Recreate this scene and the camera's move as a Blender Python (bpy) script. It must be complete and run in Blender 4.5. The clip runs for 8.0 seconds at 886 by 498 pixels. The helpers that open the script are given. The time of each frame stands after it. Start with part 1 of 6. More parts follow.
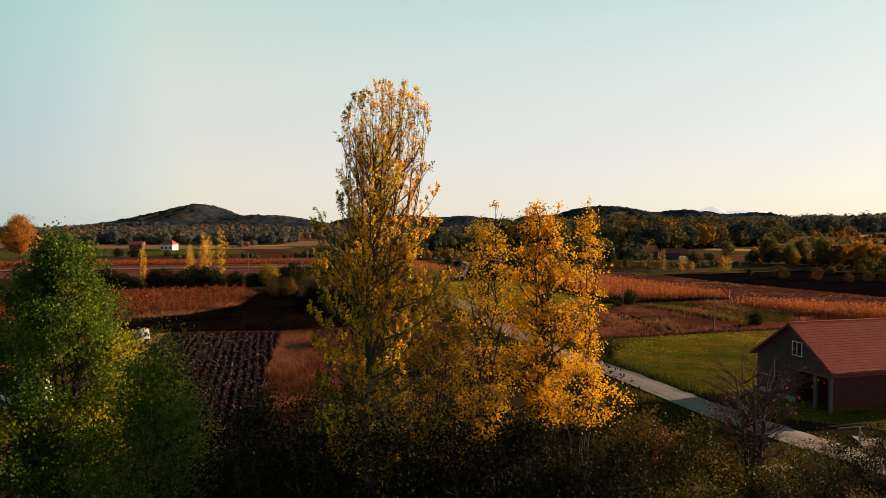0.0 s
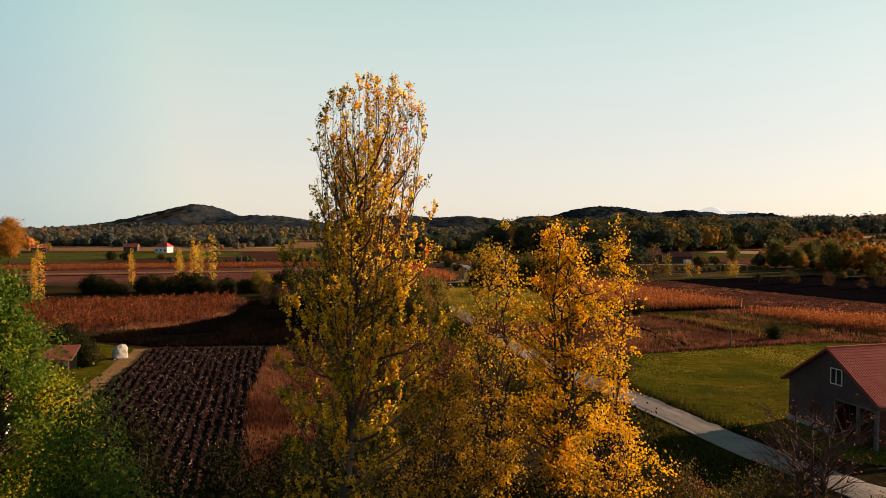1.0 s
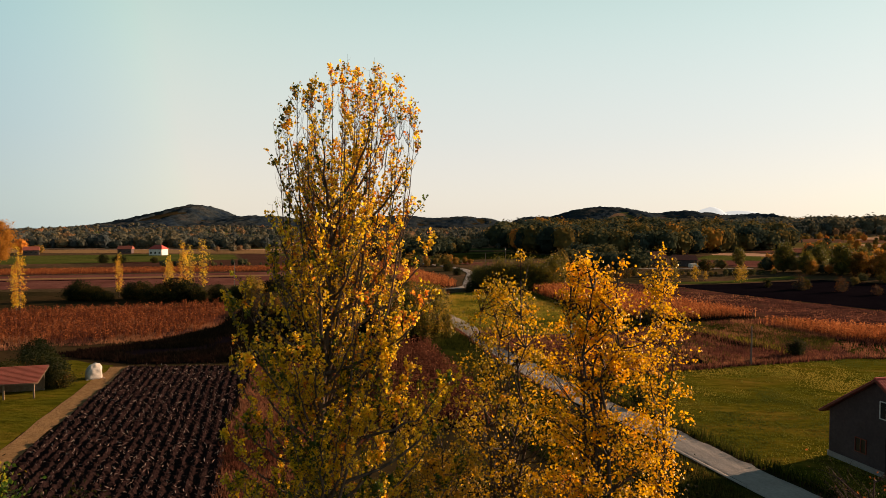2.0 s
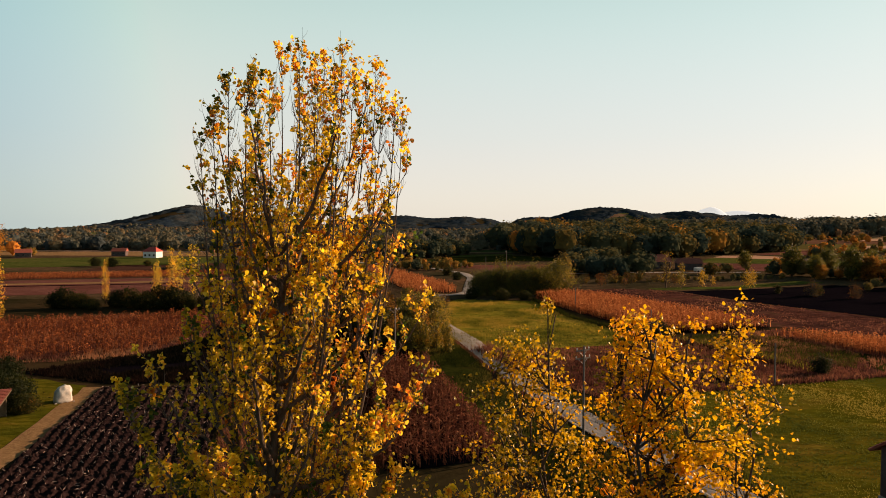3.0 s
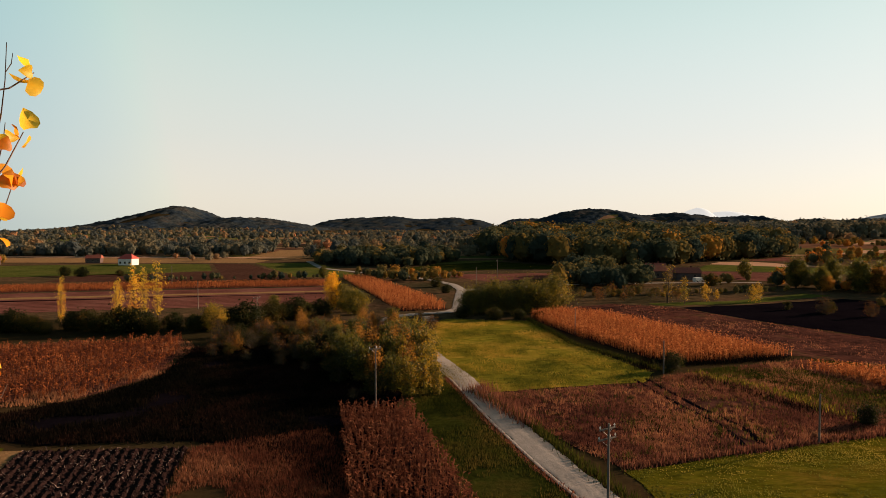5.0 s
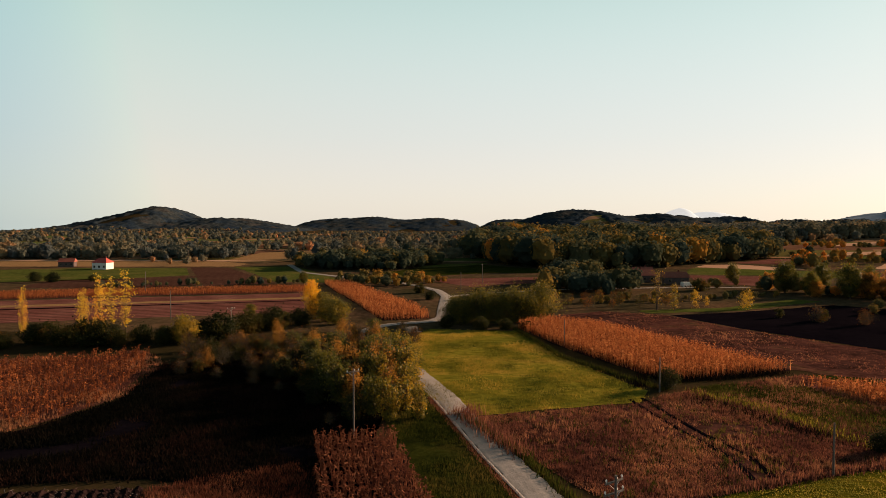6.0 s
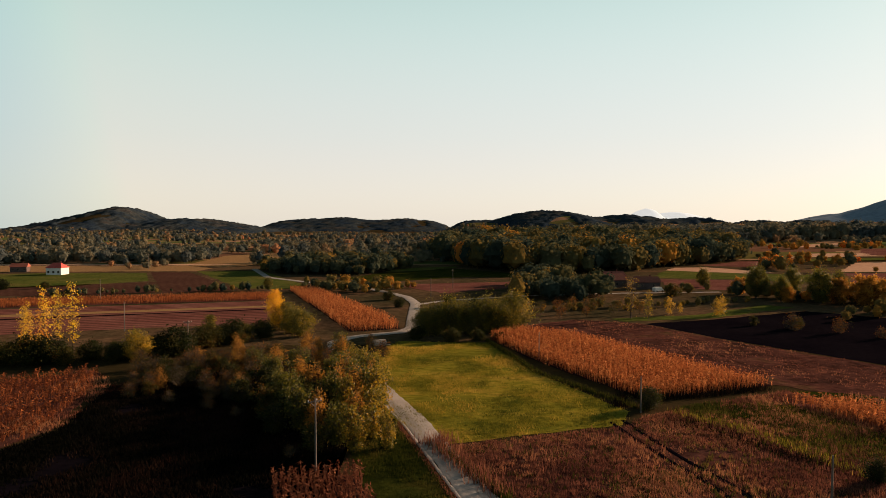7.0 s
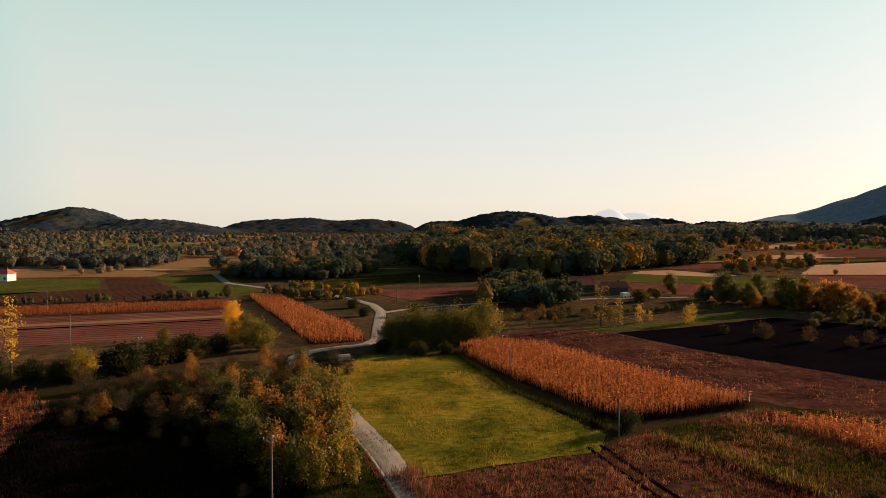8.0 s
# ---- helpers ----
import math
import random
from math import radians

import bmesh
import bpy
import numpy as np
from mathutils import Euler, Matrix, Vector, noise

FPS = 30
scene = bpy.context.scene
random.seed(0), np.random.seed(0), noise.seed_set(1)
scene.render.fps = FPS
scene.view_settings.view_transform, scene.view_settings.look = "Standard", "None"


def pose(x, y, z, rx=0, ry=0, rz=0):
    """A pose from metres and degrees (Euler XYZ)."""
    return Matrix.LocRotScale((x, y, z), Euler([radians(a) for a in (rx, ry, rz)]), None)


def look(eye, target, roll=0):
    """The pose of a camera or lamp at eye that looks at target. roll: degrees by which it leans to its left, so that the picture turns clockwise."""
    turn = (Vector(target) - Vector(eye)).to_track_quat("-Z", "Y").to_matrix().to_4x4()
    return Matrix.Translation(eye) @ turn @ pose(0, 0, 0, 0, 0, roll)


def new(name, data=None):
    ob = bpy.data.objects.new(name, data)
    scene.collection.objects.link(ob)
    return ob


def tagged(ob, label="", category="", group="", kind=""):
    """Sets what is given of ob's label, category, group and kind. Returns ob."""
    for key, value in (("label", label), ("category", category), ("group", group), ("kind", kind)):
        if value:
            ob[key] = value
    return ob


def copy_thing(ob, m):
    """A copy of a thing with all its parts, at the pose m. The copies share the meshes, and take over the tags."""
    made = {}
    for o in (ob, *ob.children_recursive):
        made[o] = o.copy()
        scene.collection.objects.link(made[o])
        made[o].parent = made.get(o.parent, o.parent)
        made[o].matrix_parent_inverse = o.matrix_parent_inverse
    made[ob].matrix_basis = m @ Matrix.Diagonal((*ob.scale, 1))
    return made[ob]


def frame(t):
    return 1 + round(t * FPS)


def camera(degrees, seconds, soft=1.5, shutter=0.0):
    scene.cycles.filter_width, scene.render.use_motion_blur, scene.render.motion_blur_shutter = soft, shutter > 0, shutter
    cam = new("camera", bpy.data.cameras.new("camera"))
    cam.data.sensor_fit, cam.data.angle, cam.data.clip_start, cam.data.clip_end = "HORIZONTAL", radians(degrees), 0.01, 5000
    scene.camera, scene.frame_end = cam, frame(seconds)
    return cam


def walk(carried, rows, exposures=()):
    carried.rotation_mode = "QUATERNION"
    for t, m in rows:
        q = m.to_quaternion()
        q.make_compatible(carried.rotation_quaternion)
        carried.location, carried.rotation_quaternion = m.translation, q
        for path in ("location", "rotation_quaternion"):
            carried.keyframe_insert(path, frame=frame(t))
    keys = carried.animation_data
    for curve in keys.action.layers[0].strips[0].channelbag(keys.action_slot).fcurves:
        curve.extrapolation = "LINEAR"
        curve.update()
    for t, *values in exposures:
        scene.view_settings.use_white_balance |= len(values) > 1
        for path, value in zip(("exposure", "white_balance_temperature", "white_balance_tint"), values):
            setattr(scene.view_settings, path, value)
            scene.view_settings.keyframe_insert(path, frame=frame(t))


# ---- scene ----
cam = camera(66.4, 8.0, soft=0.5)
# seconds, eye x, y, z in metres, pitch and yaw in degrees
ROWS = [
    (0.0, 0.850, -1.201, 17.519, -2.33, 2.32),
    (0.5, 0.720, 2.142, 18.097, -2.33, 2.29),
    (1.0, 0.590, 5.520, 18.689, -2.33, 2.26),
    (1.5, 0.460, 8.925, 19.295, -2.33, 2.23),
    (3.0, 0.040, 19.212, 20.960, -2.33, 2.16),
    (3.5, -0.100, 22.636, 21.680, -2.33, 2.11),
    (4.0, -0.200, 26.043, 22.560, -2.33, 2.07),
    (4.5, -0.300, 29.424, 23.440, -2.33, 1.68),
    (6.0, -0.470, 39.324, 25.717, -2.33, -0.19),
    (6.5, -0.495, 42.513, 26.570, -2.33, -1.32),
    (7.0, -0.520, 45.633, 27.458, -2.33, -2.79),
    (7.5, -0.545, 48.674, 28.382, -2.33, -4.26),
    (8.0, -0.570, 51.629, 29.344, -2.33, -5.74),
]
walk(cam, [(t, pose(x, y, z, 90 + pitch, 0, yaw)) for t, x, y, z, pitch, yaw in ROWS], [(0.0, 0.90, 7600, 29), (8.0, 0.90, 7600, 29)])

# ---- light ----
SUN_EL, SUN_AZ = 14.0, 62.0          # degrees above the horizon; clockwise from +y
sun_dir = Vector((math.sin(radians(SUN_AZ)) * math.cos(radians(SUN_EL)), math.cos(radians(SUN_AZ)) * math.cos(radians(SUN_EL)), math.sin(radians(SUN_EL))))
lamp = bpy.data.lights.new("sun", "SUN")
lamp.energy, lamp.angle, lamp.color = 5.0, radians(0.6), (1.0, 0.74, 0.48)
sun = new("sun", lamp)
sun.matrix_basis = look(sun_dir * 50, (0, 0, 0))

world = bpy.data.worlds.new("sky")
scene.world = world
world.use_nodes = True
wn, wl = world.node_tree.nodes, world.node_tree.links
sky = wn.new("ShaderNodeTexSky")
sky.sky_type, sky.sun_disc = "NISHITA", False
sky.sun_elevation, sky.sun_rotation = radians(SUN_EL), radians(SUN_AZ)
sky.air_density, sky.dust_density, sky.ozone_density, sky.altitude = 1.0, 0.6, 1.0, 200
# pale autumn haze: bright above the horizon, thinning towards a darker zenith
wc = wn.new("ShaderNodeTexCoord")
ws = wn.new("ShaderNodeSeparateXYZ")
wl.new(wc.outputs["Generated"], ws.inputs[0])


def by_height(stops):
    r = wn.new("ShaderNodeValToRGB")
    r.color_ramp.interpolation = "B_SPLINE"
    e = r.color_ramp.elements
    while len(e) < len(stops):
        e.new(0.5)
    for i, (p, c) in enumerate(stops):
        e[i].position, e[i].color = p, (*c, 1)
    wl.new(ws.outputs["Z"], r.inputs["Fac"])
    return r.outputs["Color"]


thin = wn.new("ShaderNodeMix")
thin.data_type, thin.blend_type = "RGBA", "MULTIPLY"
thin.inputs[0].default_value = 1.0
wl.new(sky.outputs["Color"], thin.inputs[6])
wl.new(by_height([(0.0, (0.010, 0.015, 0.024)), (0.35, (0.040, 0.039, 0.036)), (0.6, (0.012, 0.011, 0.010)), (1.0, (0.005, 0.005, 0.005))]), thin.inputs[7])
haze = wn.new("ShaderNodeMix")
haze.data_type, haze.blend_type = "RGBA", "ADD"
haze.inputs[0].default_value = 1.0
wl.new(thin.outputs[2], haze.inputs[6])
wl.new(by_height([(0.0, (0.405, 0.46, 0.445)), (0.12, (0.375, 0.43, 0.425)), (0.34, (0.235, 0.475, 0.465)), (0.55, (0.035, 0.07, 0.075)), (1.0, (0.004, 0.006, 0.008))]), haze.inputs[7])
side = wn.new("ShaderNodeVectorMath")
side.operation = "DOT_PRODUCT"
side.inputs[1].default_value = sun_dir
wl.new(wc.outputs["Generated"], side.inputs[0])
half = wn.new("ShaderNodeMath")
half.operation = "MULTIPLY_ADD"
half.inputs[1].default_value, half.inputs[2].default_value = 0.5, 0.5
wl.new(side.outputs["Value"], half.inputs[0])
glow = wn.new("ShaderNodeValToRGB")
glow.color_ramp.interpolation = "B_SPLINE"
ge = glow.color_ramp.elements
for _ in range(4):
    ge.new(0.5)
for k, (pos, c) in enumerate([(0.0, (0.34, 0.38, 0.42)), (0.25, (0.42, 0.48, 0.52)), (0.45, (0.62, 0.85, 0.92)), (0.56, (0.96, 0.99, 0.93)), (0.69, (1.66, 1.48, 0.97)), (1.0, (1.85, 1.58, 0.95))]):
    ge[k].position, ge[k].color = pos, (*c, 1)
wl.new(half.outputs[0], glow.inputs["Fac"])
air = wn.new("ShaderNodeMix")
air.data_type, air.blend_type = "RGBA", "MULTIPLY"
air.inputs[0].default_value = 1.0
wl.new(haze.outputs[2], air.inputs[6])
wl.new(glow.outputs["Color"], air.inputs[7])
wl.new(air.outputs[2], wn["Background"].inputs["Color"])
wn["Background"].inputs["Strength"].default_value = 0.78


# ---- materials ----
def shader(name, rough=0.85, metal=0.0):
    m = bpy.data.materials.new(name)
    m.use_nodes = True
    b = m.node_tree.nodes["Principled BSDF"]
    b.inputs["Roughness"].default_value, b.inputs["Metallic"].default_value = rough, metal
    b.inputs["Specular IOR Level"].default_value = 0.0 if rough > 0.9 else 0.2
    return m, m.node_tree.nodes, m.node_tree.links, b


def ramp_node(n, colours, low=0.0, high=1.0):
    r = n.new("ShaderNodeValToRGB")
    e = r.color_ramp.elements
    while len(e) < len(colours):
        e.new(0.5)
    for i, c in enumerate(colours):
        e[i].position, e[i].color = low + (high - low) * i / max(1, len(colours) - 1), (*c, 1)
    return r


def noise_node(n, l, coords, scale, detail=6.0, rough=0.6, stretch=None, turn=0.0):
    if stretch:
        mp = n.new("ShaderNodeMapping")
        mp.inputs["Scale"].default_value = stretch
        mp.inputs["Rotation"].default_value = (0, 0, radians(turn))
        l.new(coords, mp.inputs["Vector"])
        coords = mp.outputs["Vector"]
    t = n.new("ShaderNodeTexNoise")
    t.inputs["Scale"].default_value, t.inputs["Detail"].default_value, t.inputs["Roughness"].default_value = scale, detail, rough
    l.new(coords, t.inputs["Vector"])
    return t


def mix_node(n, l, kind, fac, a, b):
    x = n.new("ShaderNodeMix")
    x.data_type, x.blend_type = "RGBA", kind
    if isinstance(fac, (int, float)):
        x.inputs[0].default_value = fac
    else:
        l.new(fac, x.inputs[0])
    for sock, v in ((x.inputs[6], a), (x.inputs[7], b)):
        if isinstance(v, tuple):
            sock.default_value = (*v, 1)
        else:
            l.new(v, sock)
    return x.outputs[2]


def soil(name, broad, fine, patch=0.05, grain=1.5, rows=None, bump=0.3, rough=0.95, stretch=None, turn=0.0):
    """Earth, grass or crop ground: broad patches, fine grain, and rows (degrees, spacing in metres, strength) where it was worked."""
    m, n, l, b = shader(name, rough)
    co = n.new("ShaderNodeTexCoord").outputs["Object"]
    big = noise_node(n, l, co, patch, 5, 0.65, stretch, turn)
    small = noise_node(n, l, co, grain, 8, 0.7, stretch, turn)
    c1 = ramp_node(n, broad, 0.3, 0.7)
    l.new(big.outputs["Fac"], c1.inputs["Fac"])
    c2 = ramp_node(n, fine, 0.3, 0.72)
    l.new(small.outputs["Fac"], c2.inputs["Fac"])
    col = mix_node(n, l, "MULTIPLY", 1.0, c1.outputs["Color"], c2.outputs["Color"])
    height = small.outputs["Fac"]
    if rows:
        angle, spacing, strength = rows
        mp = n.new("ShaderNodeMapping")
        mp.inputs["Rotation"].default_value = (0, 0, radians(-angle))
        l.new(co, mp.inputs["Vector"])
        w = n.new("ShaderNodeTexWave")
        w.wave_type, w.bands_direction = "BANDS", "Y"
        w.inputs["Scale"].default_value = 6.2832 / spacing / 20
        w.inputs["Distortion"].default_value, w.inputs["Detail"].default_value, w.inputs["Detail Scale"].default_value = 1.6, 3, 1.5
        l.new(mp.outputs["Vector"], w.inputs["Vector"])
        rr = ramp_node(n, [(1 - strength,) * 3, (1, 1, 1)])
        l.new(w.outputs["Fac"], rr.inputs["Fac"])
        col = mix_node(n, l, "MULTIPLY", 1.0, col, rr.outputs["Color"])
    l.new(col, b.inputs["Base Color"])
    bp = n.new("ShaderNodeBump")
    bp.inputs["Strength"].default_value, bp.inputs["Distance"].default_value = bump, 0.25
    l.new(height, bp.inputs["Height"])
    l.new(bp.outputs["Normal"], b.inputs["Normal"])
    return m


def foliage(name, colours, through_light=0.45, spread=0.25, rough=0.55, gloss=0.2):
    """Leaves, grass and straw: the colour runs along the piece's own tint and the plant's own chance."""
    m, n, l, b = shader(name, rough)
    b.inputs["Specular IOR Level"].default_value = gloss
    at = n.new("ShaderNodeAttribute")
    at.attribute_name = "tint"
    info = n.new("ShaderNodeObjectInfo")
    mr = n.new("ShaderNodeMapRange")
    mr.inputs["To Min"].default_value, mr.inputs["To Max"].default_value = -spread, spread
    l.new(info.outputs["Random"], mr.inputs["Value"])
    ad = n.new("ShaderNodeMath")
    ad.operation = "ADD"
    l.new(at.outputs["Fac"], ad.inputs[0])
    l.new(mr.outputs["Result"], ad.inputs[1])
    r = ramp_node(n, colours)
    l.new(ad.outputs[0], r.inputs["Fac"])
    l.new(r.outputs["Color"], b.inputs["Base Color"])
    tr = n.new("ShaderNodeBsdfTranslucent")
    l.new(r.outputs["Color"], tr.inputs["Color"])
    mx = n.new("ShaderNodeMixShader")
    mx.inputs["Fac"].default_value = through_light
    l.new(b.outputs["BSDF"], mx.inputs[1])
    l.new(tr.outputs["BSDF"], mx.inputs[2])
    l.new(mx.outputs["Shader"], n["Material Output"].inputs["Surface"])
    return m


def plain(name, a, c, scale=3.0, rough=0.8, metal=0.0, bump=0.15, stretch=None):
    """Paint, plaster, wood, concrete: two colours blended by grain at two scales."""
    m, n, l, b = shader(name, rough, metal)
    co = n.new("ShaderNodeTexCoord").outputs["Object"]
    t1 = noise_node(n, l, co, scale, 8, 0.65, stretch)
    t2 = noise_node(n, l, co, scale * 9, 4, 0.6, stretch)
    r = ramp_node(n, [a, c], 0.3, 0.7)
    l.new(t1.outputs["Fac"], r.inputs["Fac"])
    g = ramp_node(n, [(0.75,) * 3, (1.0,) * 3], 0.3, 0.7)
    l.new(t2.outputs["Fac"], g.inputs["Fac"])
    l.new(mix_node(n, l, "MULTIPLY", 1.0, r.outputs["Color"], g.outputs["Color"]), b.inputs["Base Color"])
    bp = n.new("ShaderNodeBump")
    bp.inputs["Strength"].default_value, bp.inputs["Distance"].default_value = bump, 0.03
    l.new(t2.outputs["Fac"], bp.inputs["Height"])
    l.new(bp.outputs["Normal"], b.inputs["Normal"])
    return m


GREY = [(0.55, 0.55, 0.55), (1, 1, 1)]
M_GROUND = soil("rough_grassland", [(0.022, 0.022, 0.010), (0.045, 0.034, 0.017), (0.07, 0.042, 0.022)], GREY, 0.03, 0.9)
M_MEADOW = soil("mown_meadow", [(0.1095, 0.1251, 0.02), (0.2589, 0.2195, 0.0314), (0.4779, 0.3095, 0.0627)], [(0.30, 0.36, 0.25), (1, 1, 1)], 0.055, 0.42, None, 1.0, stretch=(1, 2.6, 1), turn=35)
M_PASTURE = soil("grazed_pasture", [(0.0578, 0.071, 0.0093), (0.1256, 0.1144, 0.0133), (0.2021, 0.1352, 0.0239)], [(0.30, 0.36, 0.25), (1, 1, 1)], 0.09, 0.42, None, 1.0, stretch=(1, 2.6, 1), turn=35)
M_VERGE = soil("verge_grass", [(0.0136, 0.0198, 0.005), (0.0341, 0.0422, 0.0093), (0.062, 0.0496, 0.0136)], [(0.4, 0.45, 0.35), (1, 1, 1)], 0.15, 1.8, None, 0.5)
M_FALLOW = soil("fallow_ground", [(0.0283, 0.0202, 0.0184), (0.0807, 0.0368, 0.0306), (0.1373, 0.057, 0.0459), (0.1211, 0.0782, 0.0408)], [(0.22, 0.2, 0.2), (1, 1, 1)], 0.09, 0.5, None, 1.0)
M_STUBBLE = soil("stubble_ground", [(0.143, 0.058, 0.0504), (0.21, 0.088, 0.0732), (0.255, 0.122, 0.1032)], [(0.6, 0.55, 0.55), (1, 1, 1)], 0.05, 0.6, (14, 3.4, 0.5), 0.5)
M_PLOUGH = soil("ploughed_earth", [(0.021, 0.0122, 0.0128), (0.033, 0.0192, 0.0184)], [(0.5, 0.5, 0.5), (1, 1, 1)], 0.2, 2.5, None, 0.6)
M_PLOUGH_FAR = soil("furrowed_earth", [(0.085, 0.042, 0.032), (0.12, 0.06, 0.045)], [(0.6, 0.6, 0.6), (1, 1, 1)], 0.05, 0.6, (68, 3.5, 0.5), 0.6)
# dark soil; on the scrub ground it also paints the thicket's shade
M_DARK = soil("dark_fallow_and_shade", [(0.0044, 0.0038, 0.0067), (0.0093, 0.0076, 0.0109)], [(0.5, 0.5, 0.5), (1, 1, 1)], 0.06, 0.7, None, 0.4)
M_GREEN = soil("winter_wheat", [(0.0656, 0.096, 0.024), (0.1066, 0.128, 0.032), (0.164, 0.144, 0.048)], [(0.4, 0.42, 0.4), (1, 1, 1)], 0.05, 0.5, (14, 3.0, 0.25), 0.4)
M_ROUGH = soil("tussock_grassland", [(0.05, 0.048, 0.026), (0.10, 0.072, 0.042), (0.17, 0.10, 0.06)], [(0.3, 0.3, 0.3), (1, 1, 1)], 0.03, 0.4, None, 0.8)
M_BLEACH = soil("bleached_grass", [(0.42, 0.26, 0.18), (0.55, 0.36, 0.25)], [(0.65, 0.6, 0.6), (1, 1, 1)], 0.02, 0.3, None, 0.3)
M_ROAD = soil("gravel_road", [(0.288, 0.275, 0.268), (0.384, 0.362, 0.349)], [(0.7, 0.7, 0.7), (1, 1, 1)], 0.35, 4.0, None, 0.25)
M_STRAW = soil("straw_strip", [(0.25, 0.16, 0.08), (0.35, 0.22, 0.11)], [(0.5, 0.45, 0.45), (1, 1, 1)], 0.6, 3.0, None, 0.5)
def patchwork(name):
    """Small far fields side by side: one colour for each plot, with grain."""
    m, n, l, b = shader(name, 0.95)
    co = n.new("ShaderNodeTexCoord").outputs["Object"]
    mp = n.new("ShaderNodeMapping")
    mp.inputs["Scale"].default_value, mp.inputs["Rotation"].default_value = (0.009, 0.02, 0.0), (0, 0, radians(14))
    l.new(co, mp.inputs["Vector"])
    v = n.new("ShaderNodeTexVoronoi")
    v.distance = "MANHATTAN"
    v.inputs["Scale"].default_value = 1.0
    l.new(mp.outputs["Vector"], v.inputs["Vector"])
    sp = n.new("ShaderNodeSeparateColor")
    l.new(v.outputs["Color"], sp.inputs[0])
    r = ramp_node(n, [(0.06, 0.05, 0.025), (0.12, 0.11, 0.04), (0.30, 0.18, 0.11), (0.16, 0.085, 0.055), (0.10, 0.13, 0.045), (0.40, 0.27, 0.16)])
    r.color_ramp.interpolation = "CONSTANT"
    l.new(sp.outputs[0], r.inputs["Fac"])
    g = ramp_node(n, [(0.55, 0.52, 0.5), (1, 1, 1)], 0.3, 0.7)
    l.new(noise_node(n, l, co, 0.06, 8, 0.7).outputs["Fac"], g.inputs["Fac"])
    l.new(mix_node(n, l, "MULTIPLY", 1.0, r.outputs["Color"], g.outputs["Color"]), b.inputs["Base Color"])
    return m


M_PATCH = patchwork("patchwork_of_far_fields")
# bluish tones put the haze over the far woods into their colour
M_CANOPY = soil("distant_canopy_hazed", [(0.0191, 0.0368, 0.0665), (0.0292, 0.0486, 0.0689), (0.0505, 0.0626, 0.0653), (0.0842, 0.0736, 0.0713)], [(0.2, 0.22, 0.25), (1, 1, 1)], 0.016, 0.16, None, 1.0)
# distance haze put into the pale colour and an added glow
M_PALE = plain("mountain_painted_haze", (0.30, 0.38, 0.42), (0.34, 0.42, 0.45), 0.004, 1.0, bump=0.0)
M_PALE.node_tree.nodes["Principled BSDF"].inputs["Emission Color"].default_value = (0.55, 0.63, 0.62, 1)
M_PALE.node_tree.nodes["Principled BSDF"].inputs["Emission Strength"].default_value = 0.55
# blue-grey lift is aerial haze put into the hillside colour
M_BLUE = soil("hillside_painted_haze", [(0.1885, 0.27, 0.363), (0.261, 0.3225, 0.3877)], [(0.55, 0.6, 0.65), (1, 1, 1)], 0.006, 0.05, None, 0.5)

L_POPLAR = foliage("poplar_leaf", [(0.053, 0.0935, 0.0132), (0.3392, 0.22, 0.0176), (0.74, 0.495, 0.024), (0.93, 0.625, 0.036), (0.96, 0.67, 0.07), (0.848, 0.352, 0.033), (0.5512, 0.165, 0.022)], 0.68, 0.0, 0.42, 0.3)
L_YELLOW = foliage("golden_leaf", [(0.26, 0.18, 0.012), (0.62, 0.36, 0.012), (0.82, 0.44, 0.014), (0.82, 0.33, 0.015)], 0.55, 0.05, 0.36, 0.4)
L_OLIVE = foliage("olive_leaf", [(0.051, 0.0595, 0.0132), (0.136, 0.119, 0.0165), (0.323, 0.2125, 0.022), (0.51, 0.2805, 0.022)], 0.45, 0.05, 0.5)
L_GREEN = foliage("green_leaf", [(0.022, 0.055, 0.008), (0.055, 0.125, 0.014), (0.13, 0.20, 0.02), (0.52, 0.40, 0.02)], 0.5, 0.03, 0.45, 0.15)
# near shrubs in shadow: the shade is put into these very dark leaves
L_NEAR_SHADED = foliage("near_shrub_leaf_shaded", [(0.0039, 0.0072, 0.0022), (0.011, 0.0154, 0.0039), (0.0248, 0.0253, 0.006), (0.066, 0.0358, 0.0088)], 0.4, 0.12, 0.6, 0.04)
L_SHRUB = foliage("shrub_leaf", [(0.014, 0.0203, 0.0062), (0.0312, 0.0359, 0.0086), (0.078, 0.0624, 0.0125), (0.1482, 0.0663, 0.014), (0.2106, 0.0702, 0.0156)], 0.4, 0.3, 0.7, 0.1)
# brighter set for near shrubs in sun, the light put into the colour
L_NEAR_LIT = foliage("near_shrub_leaf_lit", [(0.0191, 0.0238, 0.0059), (0.0581, 0.0581, 0.0092), (0.1142, 0.0858, 0.0145), (0.1617, 0.0667, 0.0145)], 0.45, 0.2, 0.5, 0.15)
L_STALK = foliage("bleached_stalk", [(0.06, 0.04, 0.036), (0.15, 0.10, 0.09), (0.34, 0.27, 0.24)], 0.2, 0.0, 0.8, 0.0)
L_RUST = foliage("rust_leaf", [(0.07, 0.045, 0.014), (0.20, 0.10, 0.022), (0.36, 0.17, 0.03), (0.48, 0.22, 0.035)], 0.45, 0.25, 0.6, 0.1)
L_RED = foliage("russet_leaf", [(0.14, 0.04, 0.015), (0.30, 0.08, 0.02), (0.42, 0.16, 0.03)], 0.4, 0.1, 0.55)
